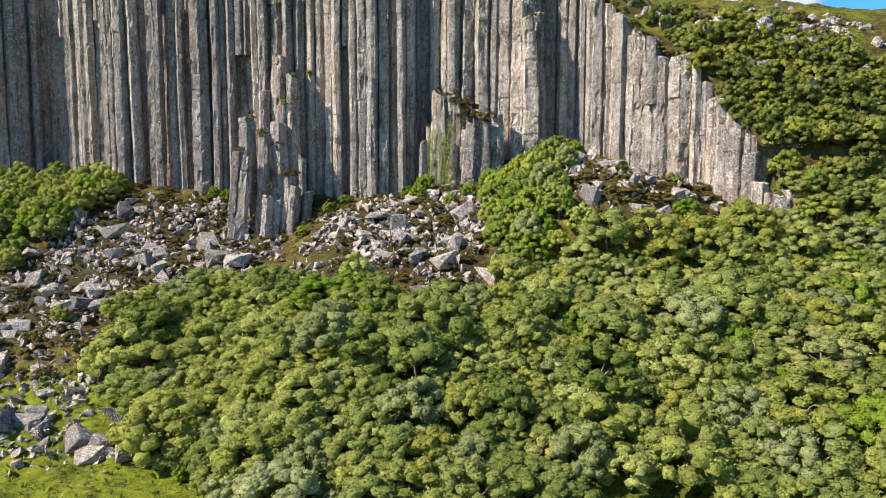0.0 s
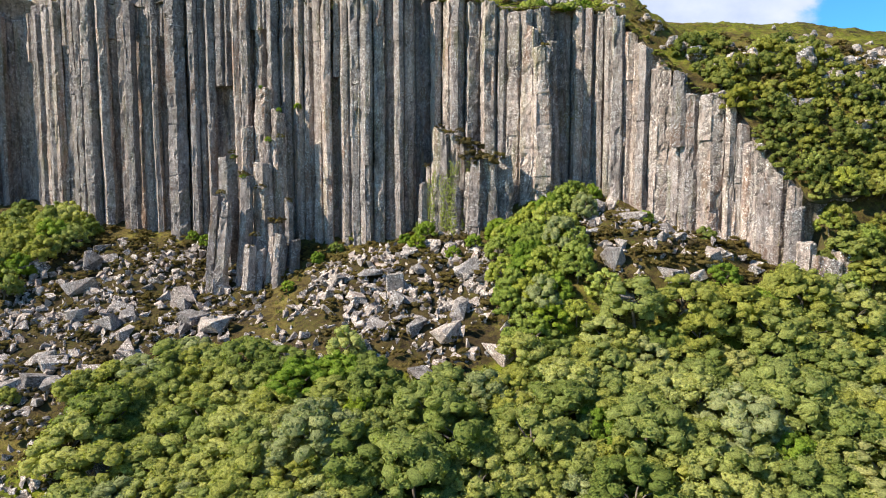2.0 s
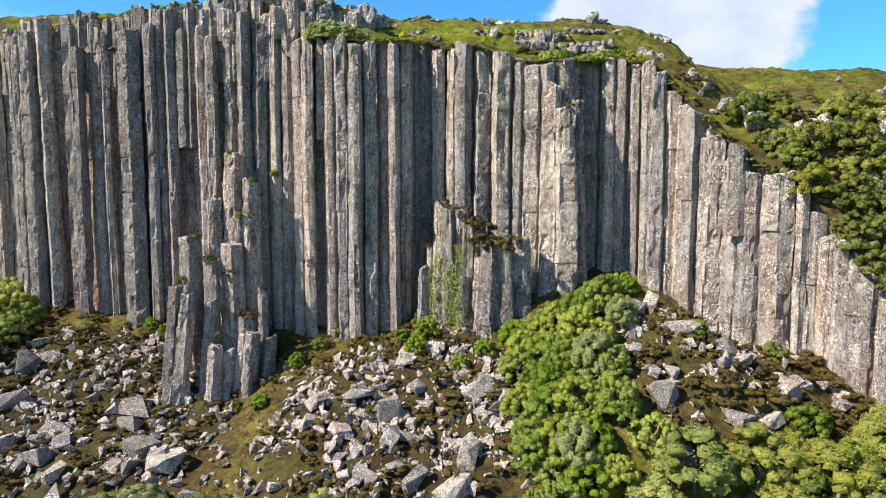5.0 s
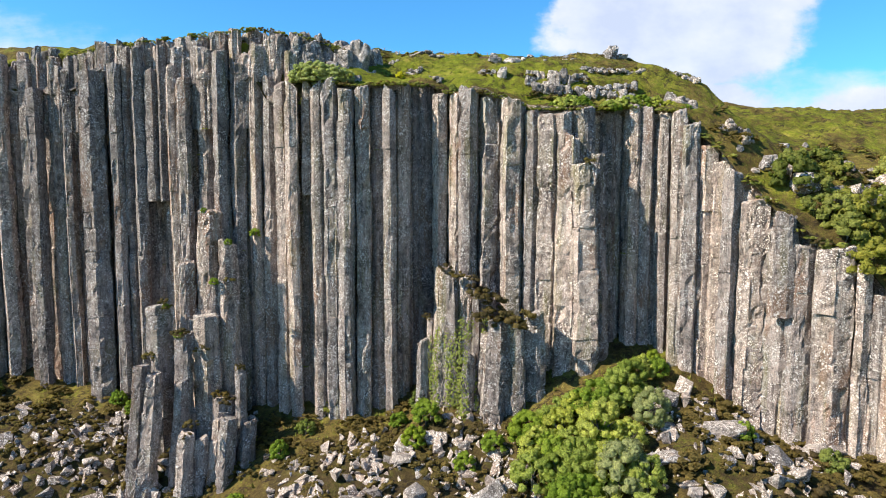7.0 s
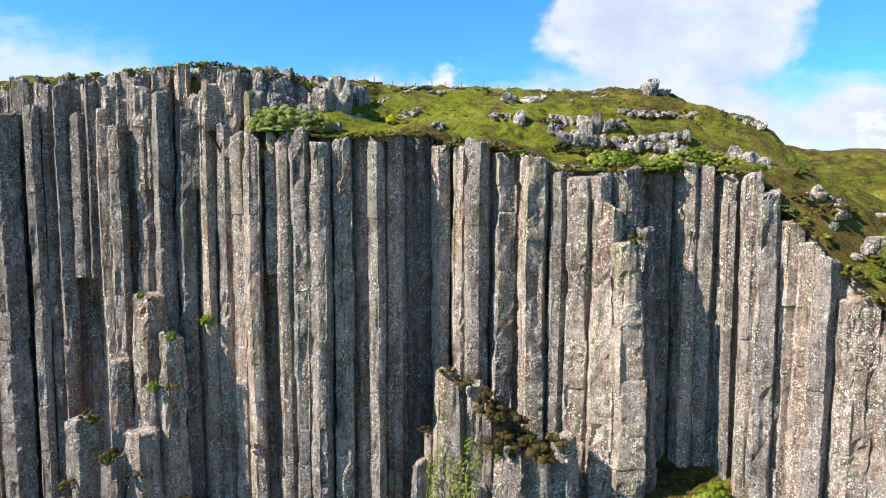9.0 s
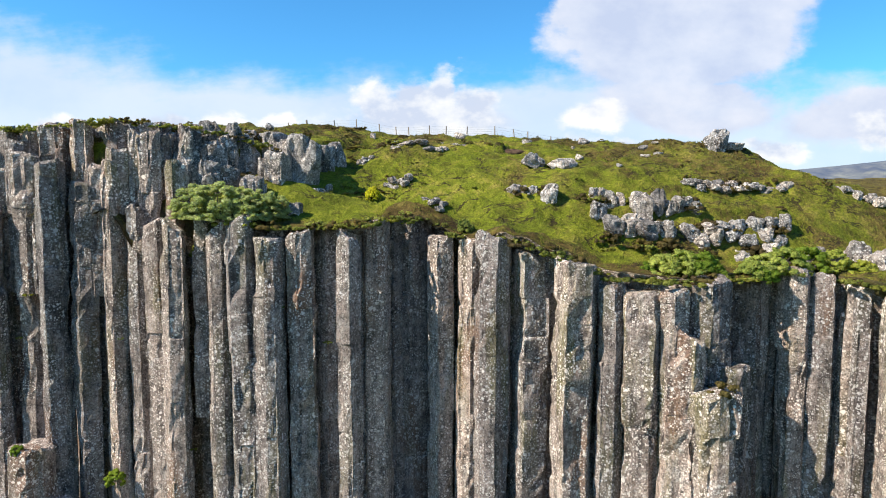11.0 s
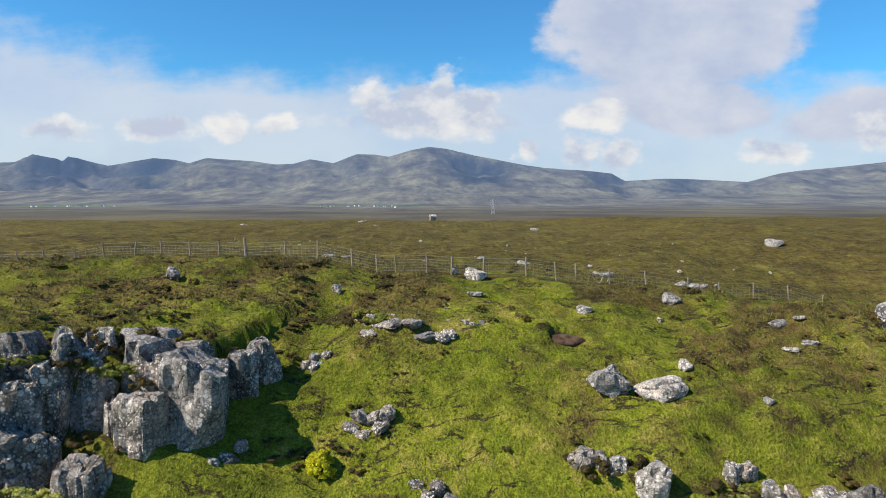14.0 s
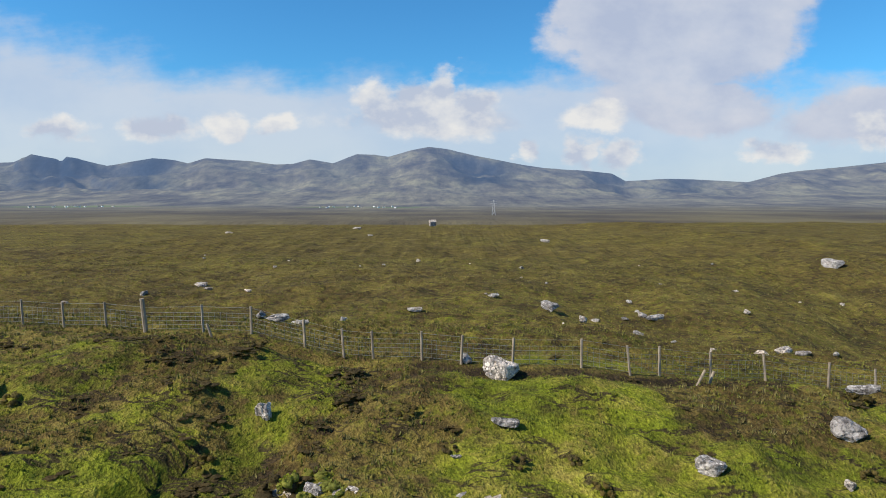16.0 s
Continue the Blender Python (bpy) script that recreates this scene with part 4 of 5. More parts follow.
def many_rocks(number, pick, lo, hi, mat, seed):
    """A field of small broken stones joined in one mesh."""
    rg = np.random.RandomState(seed)
    V, Fc, base, made = [], [], 0, 0
    shapes = []
    for k in range(8):
        me = rock_mesh(300 + k + seed, (1, rg.uniform(.55, .9), rg.uniform(.4, .8)), mat, 9, 0.5, False)
        co = np.zeros(len(me.vertices) * 3)
        me.vertices.foreach_get("co", co)
        shapes.append((co.reshape(-1, 3), [tuple(p.vertices) for p in me.polygons]))
        bpy.data.meshes.remove(me)
    while made < number:
        x, y = pick(rg)
        if x is None:
            continue
        co, fc = shapes[rg.randint(8)]
        sz = lo + (hi - lo) * rg.rand() ** 2.2
        m = np.array(Euler(rg.uniform(-3, 3, 3)).to_matrix())
        V.append(co @ m.T * sz + np.array([x, y, float(land(x, y)) + 0.2 * sz]))
        Fc += [tuple(i + base for i in t) for t in fc]
        base += len(co)
        made += 1
    return mesh("scree", np.concatenate(V), Fc, mat)


def pick_scree(rg):
    x, y = rg.uniform(-70, 37), rg.uniform(47, 104)
    ok = y < cliff_y(x) - 0.3 and rg.rand() < float(scree_density(x, y)) * (0.5 + fbm(x * 0.25, y * 0.25, 0, 71, 2))
    return (x, y) if ok else (None, None)


tagged(new("scree", many_rocks(4600, pick_scree, 0.2, 0.8, BOULDER, 5)), "loose broken grey stones covering the slope", "scree", kind="stuff")


# ---- trees and bushes ----
def crown_mesh(name, seed, radius, height, leaves, size, mat, squash=0.9, base=0.1, lobes_n=50, swell=(0.16, 0.28), ragged=0.6):
    """A domed crown of many small leafy clumps fringed with loose leaves, with gaps between them."""
    r2 = np.random.RandomState(seed)
    up = r2.uniform(-0.3 if base > 0.06 else -0.9, 1.0, lobes_n)
    a = np.arange(lobes_n) * 2.39996 + r2.uniform(-0.6, 0.6, lobes_n)
    bulge = 1 + 0.22 * vnoise(np.cos(a) * 1.3 + seed, np.sin(a) * 1.3, up * 1.6, seed)
    out = np.sqrt(1 - np.clip(up, 0, 1) ** 2) * r2.uniform(0.66, 0.88, lobes_n) * bulge
    mid = height * (base + 0.28)
    lobes = np.stack([np.cos(a) * out * radius, np.sin(a) * out * radius, mid + up * (height * 0.9 - mid) * bulge * r2.uniform(0.8, 1.0, lobes_n), radius * r2.uniform(*swell, lobes_n)], 1)
    lobes[:, 2] = np.maximum(lobes[:, 2], lobes[:, 3] * 0.5)
    which = r2.choice(len(lobes), leaves, p=lobes[:, 3] ** 2 / (lobes[:, 3] ** 2).sum())
    L = lobes[which]
    d = r2.normal(size=(leaves, 3))
    outward = L[:, :3] - np.array([0, 0, mid * 0.6])
    outward /= np.linalg.norm(outward, axis=1)[:, None] + 1e-6
    d = d / np.linalg.norm(d, axis=1)[:, None] + 0.7 * outward
    d /= np.linalg.norm(d, axis=1)[:, None]
    rr = L[:, 3] * r2.uniform(0.85, 1.28, leaves)
    c = L[:, :3] + d * rr[:, None] * np.array([1, 1, squash])
    nrm = d + r2.normal(size=(leaves, 3)) * ragged
    nrm /= np.linalg.norm(nrm, axis=1)[:, None]
    t = np.cross(nrm, r2.normal(size=(leaves, 3)))
    t /= np.linalg.norm(t, axis=1)[:, None]
    b = np.cross(nrm, t)
    s = (size * r2.uniform(0.6, 1.35, leaves))[:, None]
    v = np.stack([c - t * s - b * s * 0.4, c + t * s - b * s * 0.4, c + b * s * 0.95], 1).reshape(-1, 3)
    u_, w_ = np.meshgrid(np.arange(6) / 6 * 2 * np.pi, np.array([-0.5, 0.2, 0.85]))
    unit = np.stack([np.cos(u_ + w_) * np.cos(w_), np.sin(u_ + w_) * np.cos(w_), np.sin(w_) * squash], -1).reshape(-1, 3)
    knots = lobes[:, None, :3] + unit[None] * (lobes[:, 3] * 0.95)[:, None, None] * (1 + 0.36 * r2.uniform(-1, 1, (lobes_n, 18, 1)))
    g = np.arange(18).reshape(3, 6)
    ring = np.stack([g[:-1], np.roll(g[:-1], -1, 1), np.roll(g[1:], -1, 1), g[1:]], -1).reshape(-1, 4)
    f = np.arange(leaves * 3).reshape(-1, 3).tolist()
    for k in range(lobes_n):
        f += (ring + leaves * 3 + 18 * k).tolist() + [(g[-1] + leaves * 3 + 18 * k).tolist()]
    v = np.concatenate([v, knots.reshape(-1, 3)])
    v[:, 2] = np.maximum(v[:, 2], 0.02)
    return mesh(name, v, f, mat, True)


def trunk_mesh(seed, height, r):
    r2 = np.random.RandomState(seed)
    v, f = [], []

    def limb(p, q, ra, rb):
        b0 = len(v)
        d = (Vector(q) - Vector(p)).normalized()
        u = d.orthogonal().normalized()
        w2 = d.cross(u)
        for pt, rd in ((p, ra), (tuple((Vector(p) + Vector(q)) / 2 + Vector(r2.normal(size=3)) * 0.08), (ra + rb) / 2), (q, rb)):
            for k in range(6):
                a = k * math.pi / 3
                v.append(tuple(Vector(pt) + (u * math.cos(a) + w2 * math.sin(a)) * rd))
        for s in (0, 6):
            for k in range(6):
                f.append((b0 + s + k, b0 + s + (k + 1) % 6, b0 + s + 6 + (k + 1) % 6, b0 + s + 6 + k))
    fork = (r2.uniform(-.2, .2), r2.uniform(-.2, .2), height * 0.35)
    limb((0, 0, -0.6), fork, r, r * 0.75)
    for k in range(5):
        a = k * 1.26 + r2.uniform(-.4, .4)
        limb(fork, (math.cos(a) * height * 0.28, math.sin(a) * height * 0.28, height * r2.uniform(0.55, 0.75)), r * 0.55, r * 0.12)
    return mesh("trunk", v, f, BARK, True)


TREES = {}
for key, mat, cnt, size, kinds in (("green", LEAF, 1550, 0.10, 8), ("lime", LEAF_LIME, 1550, 0.10, 2), ("grey", LEAF_GREY, 1550, 0.095, 3)):
    TREES[key] = [(trunk_mesh(70 + s, 4.0, 0.13), crown_mesh("crown", 100 + s + len(key) * 10, 2.3, 4.3, cnt, size, mat)) for s in range(kinds)]
TREES["leafy"] = [(trunk_mesh(98 + s, 4.0, 0.13), crown_mesh("crown", 140 + s, 2.3, 4.3, 2400, 0.085, LEAF_FRESH, lobes_n=80, swell=(0.11, 0.2))) for s in range(4)]
TREES["willow"] = [(trunk_mesh(120 + s, 4.0, 0.13), crown_mesh("crown", 340 + s, 2.3, 4.3, 7500, 0.085, LEAF_WILLOW, base=0.0, lobes_n=150, swell=(0.08, 0.15), ragged=0.85)) for s in range(3)]
TREES["gorse"] = [(trunk_mesh(95, 4.0, 0.13), crown_mesh("crown", 190, 2.0, 4.0, 1500, 0.2, LEAF_GORSE))]
TREES["scrub"] = [(trunk_mesh(90 + s, 2.2, 0.07), crown_mesh("crown", 160 + s, 1.7, 2.4, 700, 0.115, LEAF_SCRUB, 0.9, 0.0, 32, (0.18, 0.30))) for s in range(4)]
HEATHER = [crown_mesh("foliage", 200 + s, 0.9, 0.75, 100, 0.09, LEAF_HEATH, 0.7, 0.05, 9, (0.22, 0.36)) for s in range(3)]
TURF = [crown_mesh("foliage", 230 + s, 0.8, 0.40, 170, 0.08, LEAF_SCRUB, 0.6, 0.02, 10, (0.18, 0.32)) for s in range(3)]
TREE_WORDS = {"willow": "pale grey-green willow bush on the cliff edge", "leafy": "dense green willow tree at the cliff foot", "gorse": "small bush of bright yellow-green gorse in grass", "green": "small broadleaf tree with dense green crown", "lime": "small tree with bright lime green leaves", "grey": "pale grey-green willow with dense leaves", "scrub": "low dark green scrub bush on the hillside"}


def put_tree(x, y, scale, key="green", tall=1.0, z=None, label="", wide=1.0):
    tm, cm = TREES[key][rng.randint(len(TREES[key]))]
    small = key == "scrub" or scale < 0.86
    root = new("bush" if key == "scrub" else "shrub" if small else "tree")
    root.matrix_basis = pose(x, y, (float(land(x, y)) if z is None else z) - (0.5 if key == "scrub" else 0.15), rng.uniform(-5, 5), rng.uniform(-5, 5), rng.uniform(0, 360)) @ Matrix.Diagonal((scale * wide, scale * wide, scale * tall, 1))
    tagged(root, label or TREE_WORDS[key].replace("tree", "shrub" if small else "tree"), "bush" if small else "tree", "scrub on the hillside" if key == "scrub" else "shrubs round the cliff" if small else "trees on the slope")
    part("trunk", tm, root)
    part("crown", cm, root)
    return root


def put_heather(x, y, scale, z=None, turf=False):
    ob = new("turf_clump" if turf else "heather_bush", (TURF if turf else HEATHER)[rng.randint(3)])
    ob.matrix_basis = pose(x, y, (float(land(x, y)) if z is None else z) - 0.05, 0, 0, rng.uniform(0, 360)) @ Matrix.Diagonal((scale, scale, scale, 1))
    if turf:
        return tagged(ob, "clump of green turf hanging on the cliff edge", "turf", "turf along the cliff edge")
    return tagged(ob, "dark brown heather bush among rocks and grass", "bush", "heather bushes")


def heather_scrub(spots, label, low=0.8):
    """Heather too thick to count, in one mesh."""
    V, Fc, base = [], [], 0
    for x, y, sc in spots:
        me = HEATHER[rng.randint(3)]
        co = np.zeros(len(me.vertices) * 3)
        me.vertices.foreach_get("co", co)
        a = rng.uniform(0, 6.28)
        turn = np.array([[math.cos(a), math.sin(a), 0], [-math.sin(a), math.cos(a), 0], [0, 0, low]])
        V.append(co.reshape(-1, 3) @ turn * sc + np.array([x, y, float(land(x, y)) - 0.05]))
        Fc += [tuple(i + base for i in p.vertices) for p in me.polygons]
        base += len(me.vertices)
    tagged(new("heather_scrub", mesh("heather_scrub", np.concatenate(V), Fc, LEAF_HEATH)), label, "heather", kind="stuff")


def wood(x, y):
    top = float(np.interp(x, [-45, -38, -27, -15, -5, 3, 9, 14, 30, 38, 42], [70, 74, 78, 73, 67.5, 66.5, 71, 72.5, 72.5, 74, 76]))
    lower = smooth(x - float(np.interp(y, [44, 46, 54, 74], [-12, -14.5, -26, -38])), -2, 2) * (1 - smooth(y, top - 1.0, top + 0.8))
    clear = smooth(x, 8, 12) * (1 - smooth(x, 20, 24)) * (1 - smooth(y, 46, 48.5))
    return lower * (1 - clear)


placed = []


def free(x, y, gap):
    for a, b, g in placed:
        if (a - x) ** 2 + (b - y) ** 2 < (0.5 * (g + gap)) ** 2:
            return False
    placed.append((x, y, gap))
    return True


for x, y, s, key in ((-7.5, 64.9, 0.85, "lime"), (12.8, 62.3, 0.9, "lime"), (27.5, 58.4, 0.95, "lime"), (-17, 70, 0.6, "lime"), (-5, 60.5, 0.5, "lime"), (-30, 66.6, 0.6, "lime"), (-36, 72, 0.5, "lime"), (-44.5, 72.5, 0.5, "green"),
                     (24.6, 50.7, 1.2, "grey"), (-10.5, 47.5, 1.1, "grey"), (10.6, 47.4, 1.1, "grey"), (2, 52, 1.1, "green"), (33, 47, 1.2, "lime"), (-10, 72.8, 0.85, "green"), (-19, 52, 0.8, "grey"), (-16.2, 45.2, 0.7, "grey"), (-18.6, 47.4, 0.5, "green"), (-21.5, 50.0, 0.35, "lime"), (-29.5, 59.5, 0.4, "lime")):
    placed.append((x, y, 2.7 * s))
    put_tree(x, y, s, key)
tries = 0
while tries < 10500:
    tries += 1
    x, y = rng.uniform(-44, 66), rng.uniform(42.5, 79)
    sc = rng.uniform(0.62, 0.9) if rng.rand() < 0.72 else rng.uniform(0.9, 1.25)
    if rng.rand() < float(wood(x, y)) and abs(x) < 0.72 * y + 3 and free(x, y, 2.45 * sc):
        put_tree(x, y, sc * 1.1, "green" if rng.rand() < 0.83 else ("grey" if rng.rand() < 0.75 else "lime"), rng.uniform(0.85, 1.1), wide=1.22)
# against the cliff's foot and on the hillside beside it
for n_t, x0, x1, y0, y1, s0, s1, gap, key in ((400, -80, -52, 82, 110, 0.7, 1.05, 2.3, "green"), (500, 6.5, 18.5, 70.5, 90.5, 0.6, 0.92, 1.9, "leafy"), (60, 26, 41, 67, 76, 0.6, 0.9, 2.2, "green"), (1500, 27, 60, 72, 94.0, 0.6, 1.2, 1.25, "scrub"), (350, 35, 48, 70, 83, 0.6, 1.1, 1.1, "scrub")):
    for k in range(n_t):
        x, y = rng.uniform(x0, x1), rng.uniform(y0, y1)
        if key == "scrub":
            ok = (x > 40 or y > cliff_y(x) + 0.8) and fbm(x * 0.16, y * 0.16, 0, 91, 2) > -0.02 - 0.07 * (90.5 - y)
        else:
            ok = y < cliff_y(x) - 1.6 and not (x > 13.5 + 0.25 * (90 - y) and y > 75 and x < 36) and not (x < -50 and x > -52.5 - 0.2 * (100 - y))
        if ok and free(x, y, gap):
            put_tree(x, y, rng.uniform(s0, s1), key if rng.rand() < (0.985 if key == "scrub" else 0.88) else "lime")
for x, y, s, key in ((12.5, 86, 1.0, "leafy"), (14.6, 88.6, 0.95, "leafy"), (10.4, 84, 0.9, "leafy"), (16, 90.4, 0.8, "leafy"), (13, 81.8, 1.0, "grey"), (9, 81.6, 0.9, "lime"), (16.6, 86.4, 0.75, "grey"), (11, 78.6, 1.0, "leafy"), (7.6, 78.2, 0.9, "leafy"), (14.2, 77.6, 0.9, "leafy"), (17.6, 92.6, 0.62, "leafy"), (19.3, 94.2, 0.5, "lime"), (41, 77.6, 0.6, "leafy"), (43, 78.4, 0.65, "leafy"), (40.6, 80.2, 0.5, "leafy"), (44.6, 76.4, 0.7, "leafy"), (41.8, 74.2, 0.7, "leafy"), (8.2, 86, 0.7, "lime"), (11.6, 89, 0.75, "lime"), (10, 75, 0.95, "grey")):
    put_tree(x, y, s, key, 1.12)
# trees rooted at the cliff's foot, on the pillars and along the edge
for x, y, s, key in ((-2.6, 94.2, 0.62, "lime"), (-3.6, 91.6, 0.5, "lime"), (3.6, 89.6, 0.5, "lime"), (-5.4, 95.8, 0.4, "lime"), (-3.4, 98, 0.5, "green"), (-17.2, 94.5, 0.45, "lime"), (-15, 97, 0.45, "green"), (-34.5, 101.5, 0.5, "lime"), (-37, 103, 0.4, "lime"), (1, 88.6, 0.45, "lime"), (23.5, 84, 0.4, "lime"), (30, 82.6, 0.5, "green"), (19.5, 93, 0.5, "lime"), (-20, 90, 0.4, "lime"),
                     (-15.4, 101.0, 0.57, "willow"), (-14.0, 100.6, 0.64, "willow"), (-12.5, 100.7, 0.60, "willow"), (-11.3, 101.2, 0.43, "willow"), (-13.3, 101.8, 0.53, "willow"), (-14.7, 101.9, 0.52, "willow"), (-13.2, 99.9, 0.4, "green"), (-11.4, 101.6, 0.3, "green"), (-15.3, 101.2, 0.3, "green"), (0.2, 101.7, 0.22, "green"), (-5.6, 105, 0.26, "gorse")):
    put_tree(x, y, s, key, 0.8 if key == "willow" else 1.0, z=54.7 + 0.25 * (y - 100.5) if key == "willow" else float(above(x, y) + relief(x, y)) if y > cliff_y(x) + 0.3 else None, wide=1.2 if key == "willow" else 1.0)
# bushes hanging on the lip of the cliff
for x, y, s in ((11.0, 98.7, 0.42), (11.9, 98.6, 0.5), (12.8, 98.5, 0.45), (10.2, 99.0, 0.28), (16.6, 99.0, 0.4), (17.8, 99.3, 0.48), (19.2, 99.6, 0.46), (20.6, 99.3, 0.45), (21.8, 98.5, 0.38), (22.8, 97.4, 0.3), (15.6, 98.4, 0.36), (16.2, 98.2, 0.3)):
    put_tree(x, y, s, "lime" if rng.rand() < 0.4 else "leafy", 0.95, z=float(above(x, y + 0.6)) - 0.45, wide=1.15)
# small green bushes rooted on ledges of the broken pillars
for x, y, z, s in ((-20.9, 101.0, 38.6, 0.26), (-27.4, 96.4, 28.8, 0.2), (-24.4, 98.4, 33.9, 0.2), (-29.0, 97.6, 31.5, 0.18), (-22.9, 98.6, 38.0, 0.17), (-25.6, 99.4, 41.2, 0.16), (-6.3, 100.4, 36.5, 0.16)):
    put_tree(x, y, s, "lime", z=z)
# heather over scree, hillside and edge
count, thick = 0, []
while count < 460:
    x, y = rng.uniform(-60, 60), rng.uniform(64, 103)
    c = float(cliff_y(x))
    if (y < c - 0.6 and rng.rand() < 0.1 + 0.9 * float(scree_density(x, y)) and x < 38) or (x > 24 and y > c + 1 and y < 97):
        if count < 90:
            put_heather(x, y, rng.uniform(0.7, 1.5))
        else:
            thick.append((x, y, rng.uniform(0.6, 1.6)))
        count += 1
for k in range(130):
    x, y = rng.uniform(15, 36), rng.uniform(74, 92)
    if y < cliff_y(x) - 0.8:
        thick.append((x, y, rng.uniform(0.7, 1.5)))
for k in range(150):
    x = rng.uniform(-52, -4)
    y = float(cliff_y(x)) - 0.6 - 7 * rng.rand()
    thick.append((x, y, rng.uniform(0.6, 1.3)))
heather_scrub(thick, "brown heather growing between the fallen stones")
for x in np.arange(-13.5, 34, 0.45):
    xx = x + rng.uniform(-0.3, 0.3)
    y = float(cliff_y(xx)) + rng.uniform(-0.35, 0.6)
    if rng.rand() < 0.9:
        put_heather(xx, y, rng.uniform(0.45, 0.9), float(above(xx, y + 0.3)) - 0.1, rng.rand() < 0.86)
for x in np.arange(-62, -10.5, 0.45):
    xx = x + rng.uniform(-0.3, 0.3)
    put_heather(xx, float(np.interp(xx, UP_X, UP_Y)) + rng.uniform(-0.3, 0.8), rng.uniform(0.45, 0.8), float(np.interp(xx, UP_X, UP_Z)) - rng.uniform(0.75, 1.0), rng.rand() < 0.94)
for k in range(34):
    xx = rng.uniform(-50, 22)
    put_heather(xx, float(cliff_y(xx)) - 0.1, rng.uniform(0.18, 0.4), rng.uniform(float(below(xx, cliff_y(xx))) + 3, top_of(xx) - 4), True)
for x, y, z, s in ((2.2, 95.2, 33.8, 1.0), (3.0, 94.6, 33.2, 1.3), (4.0, 94.0, 32.6, 1.3), (-0.6, 97.2, 35.6, 0.8), (-2.5, 98.1, 30.3, 0.5), (-21.2, 96.0, 25.6, 0.6), (-25.9, 93.7, 19.6, 0.6), (-23.3, 96.0, 22.9, 1.0), (-29.0, 97.6, 31.5, 0.7), (-27.3, 96.8, 29.0, 0.9), (0.4, 96.8, 34.9, 0.9), (1.9, 94.5, 34.8, 0.8), (3.4, 93.2, 31.1, 1.6), (5.2, 92.6, 30.5, 1.7), (7.0, 93.4, 31.0, 1.5), (4.4, 93.6, 31.6, 1.4), (2.4, 94.2, 33.2, 1.2), (-28.9, 96.8, 32.2, 0.7), (-30.5, 96.5, 26.7, 0.8), (-27.0, 95.2, 29.2, 0.8), (-24.8, 92.4, 21.2, 0.8), (-25.1, 96.4, 27.4, 0.9), (-21.9, 94.2, 22.8, 1.0), (-21.2, 96.1, 25.9, 0.55), (-22.4, 97.1, 34.4, 0.7), (-2.6, 98.4, 30.5, 0.6), (13, 95.6, 45.9, 0.9)):
    put_heather(x, y, s, z)


# ---- rock bands and stones of the moor ----
def outcrop(x0, y0, x1, y1, n, lo, hi, tall=1.0):
    """A low step of jointed rock, block by block, with turf running onto its top."""
    step = math.hypot(x1 - x0, y1 - y0) / n
    turn = math.degrees(math.atan2(y1 - y0, x1 - x0))
    for k in range(2 * n):
        f = (k + 0.5 + rng.uniform(-0.3, 0.3)) / (2 * n)
        x, y = x0 + (x1 - x0) * f, y0 + (y1 - y0) * f + (0.38 if k % 2 else 0.0) + rng.uniform(-0.15, 0.15)
        half = rng.uniform(lo, hi) * tall
        ob = new("outcrop_rock", LEDGE[rng.randint(len(LEDGE))])
        top = max(float(land(x, y + 0.8)) - 0.06, float(land(x, y)) + 0.3 * half) + rng.uniform(-0.12, 0.05)
        ob.matrix_basis = pose(x, y + 0.2, top - half * 1.1, rng.uniform(-4, 4), rng.uniform(-4, 4), rng.uniform(0, 360)) @ Matrix.Diagonal((step * rng.uniform(0.48, 0.66), step * rng.uniform(0.42, 0.55), half * 1.15, 1))
        tagged(ob, "weathered pale rock outcrop in the grassy slope", "boulder", "outcrop rocks")


for x, y, z, half, h in ((8.22, 102.45, 54.5, 0.52, 1.2), (9.2, 102.9, 55.1, 0.36, 1.1), (9.75, 102.8, 55.1, 0.28, 1.0), (10.92, 102.25, 54.5, 0.70, 1.75), (11.83, 102.45, 54.9, 0.45, 1.5), (13.3, 102.55, 54.9, 0.55, 1.0), (14.1, 102.6, 54.9, 0.45, 0.9), (8.9, 101.45, 53.8, 0.6, 1.05), (9.8, 101.4, 53.7, 0.55, 1.1), (10.69, 101.4, 53.5, 0.76, 1.2),
                      (12.0, 101.3, 53.4, 0.6, 1.1), (8.3, 103.95, 55.8, 0.3, 0.65), (8.8, 103.95, 55.9, 0.28, 0.6), (13.37, 101.4, 53.4, 0.5, 0.95), (3.35, 104.45, 56.0, 0.38, 0.65), (3.95, 104.4, 56.0, 0.34, 0.6), (4.43, 104.2, 55.8, 0.36, 0.8), (5.43, 103.25, 55.6, 0.46, 1.0), (14.6, 101.3, 53.6, 0.5, 0.8), (12.6, 102.4, 54.8, 0.35, 0.8)):
    ob = new("outcrop_rock", LEDGE[rng.randint(len(LEDGE))])
    ob.matrix_basis = pose(x, y + half * 0.6, z + h * 0.42, rng.uniform(-6, 6), rng.uniform(-6, 6), rng.uniform(-40, 40)) @ Matrix.Diagonal((half * 1.18, half * 1.1, h * 0.66, 1))
    tagged(ob, "weathered pale rock outcrop in the grassy slope", "boulder", "outcrop rocks")
outcrop(13.8, 101.1, 19.5, 101.5, 6, 0.35, 0.5, 1.0)
outcrop(16, 100.4, 22, 99.4, 6, 0.4, 0.55, 1.0)
outcrop(14.2, 104.5, 21, 104.6, 8, 0.18, 0.3)
outcrop(22.5, 106.6, 27.5, 104.6, 8, 0.25, 0.45)
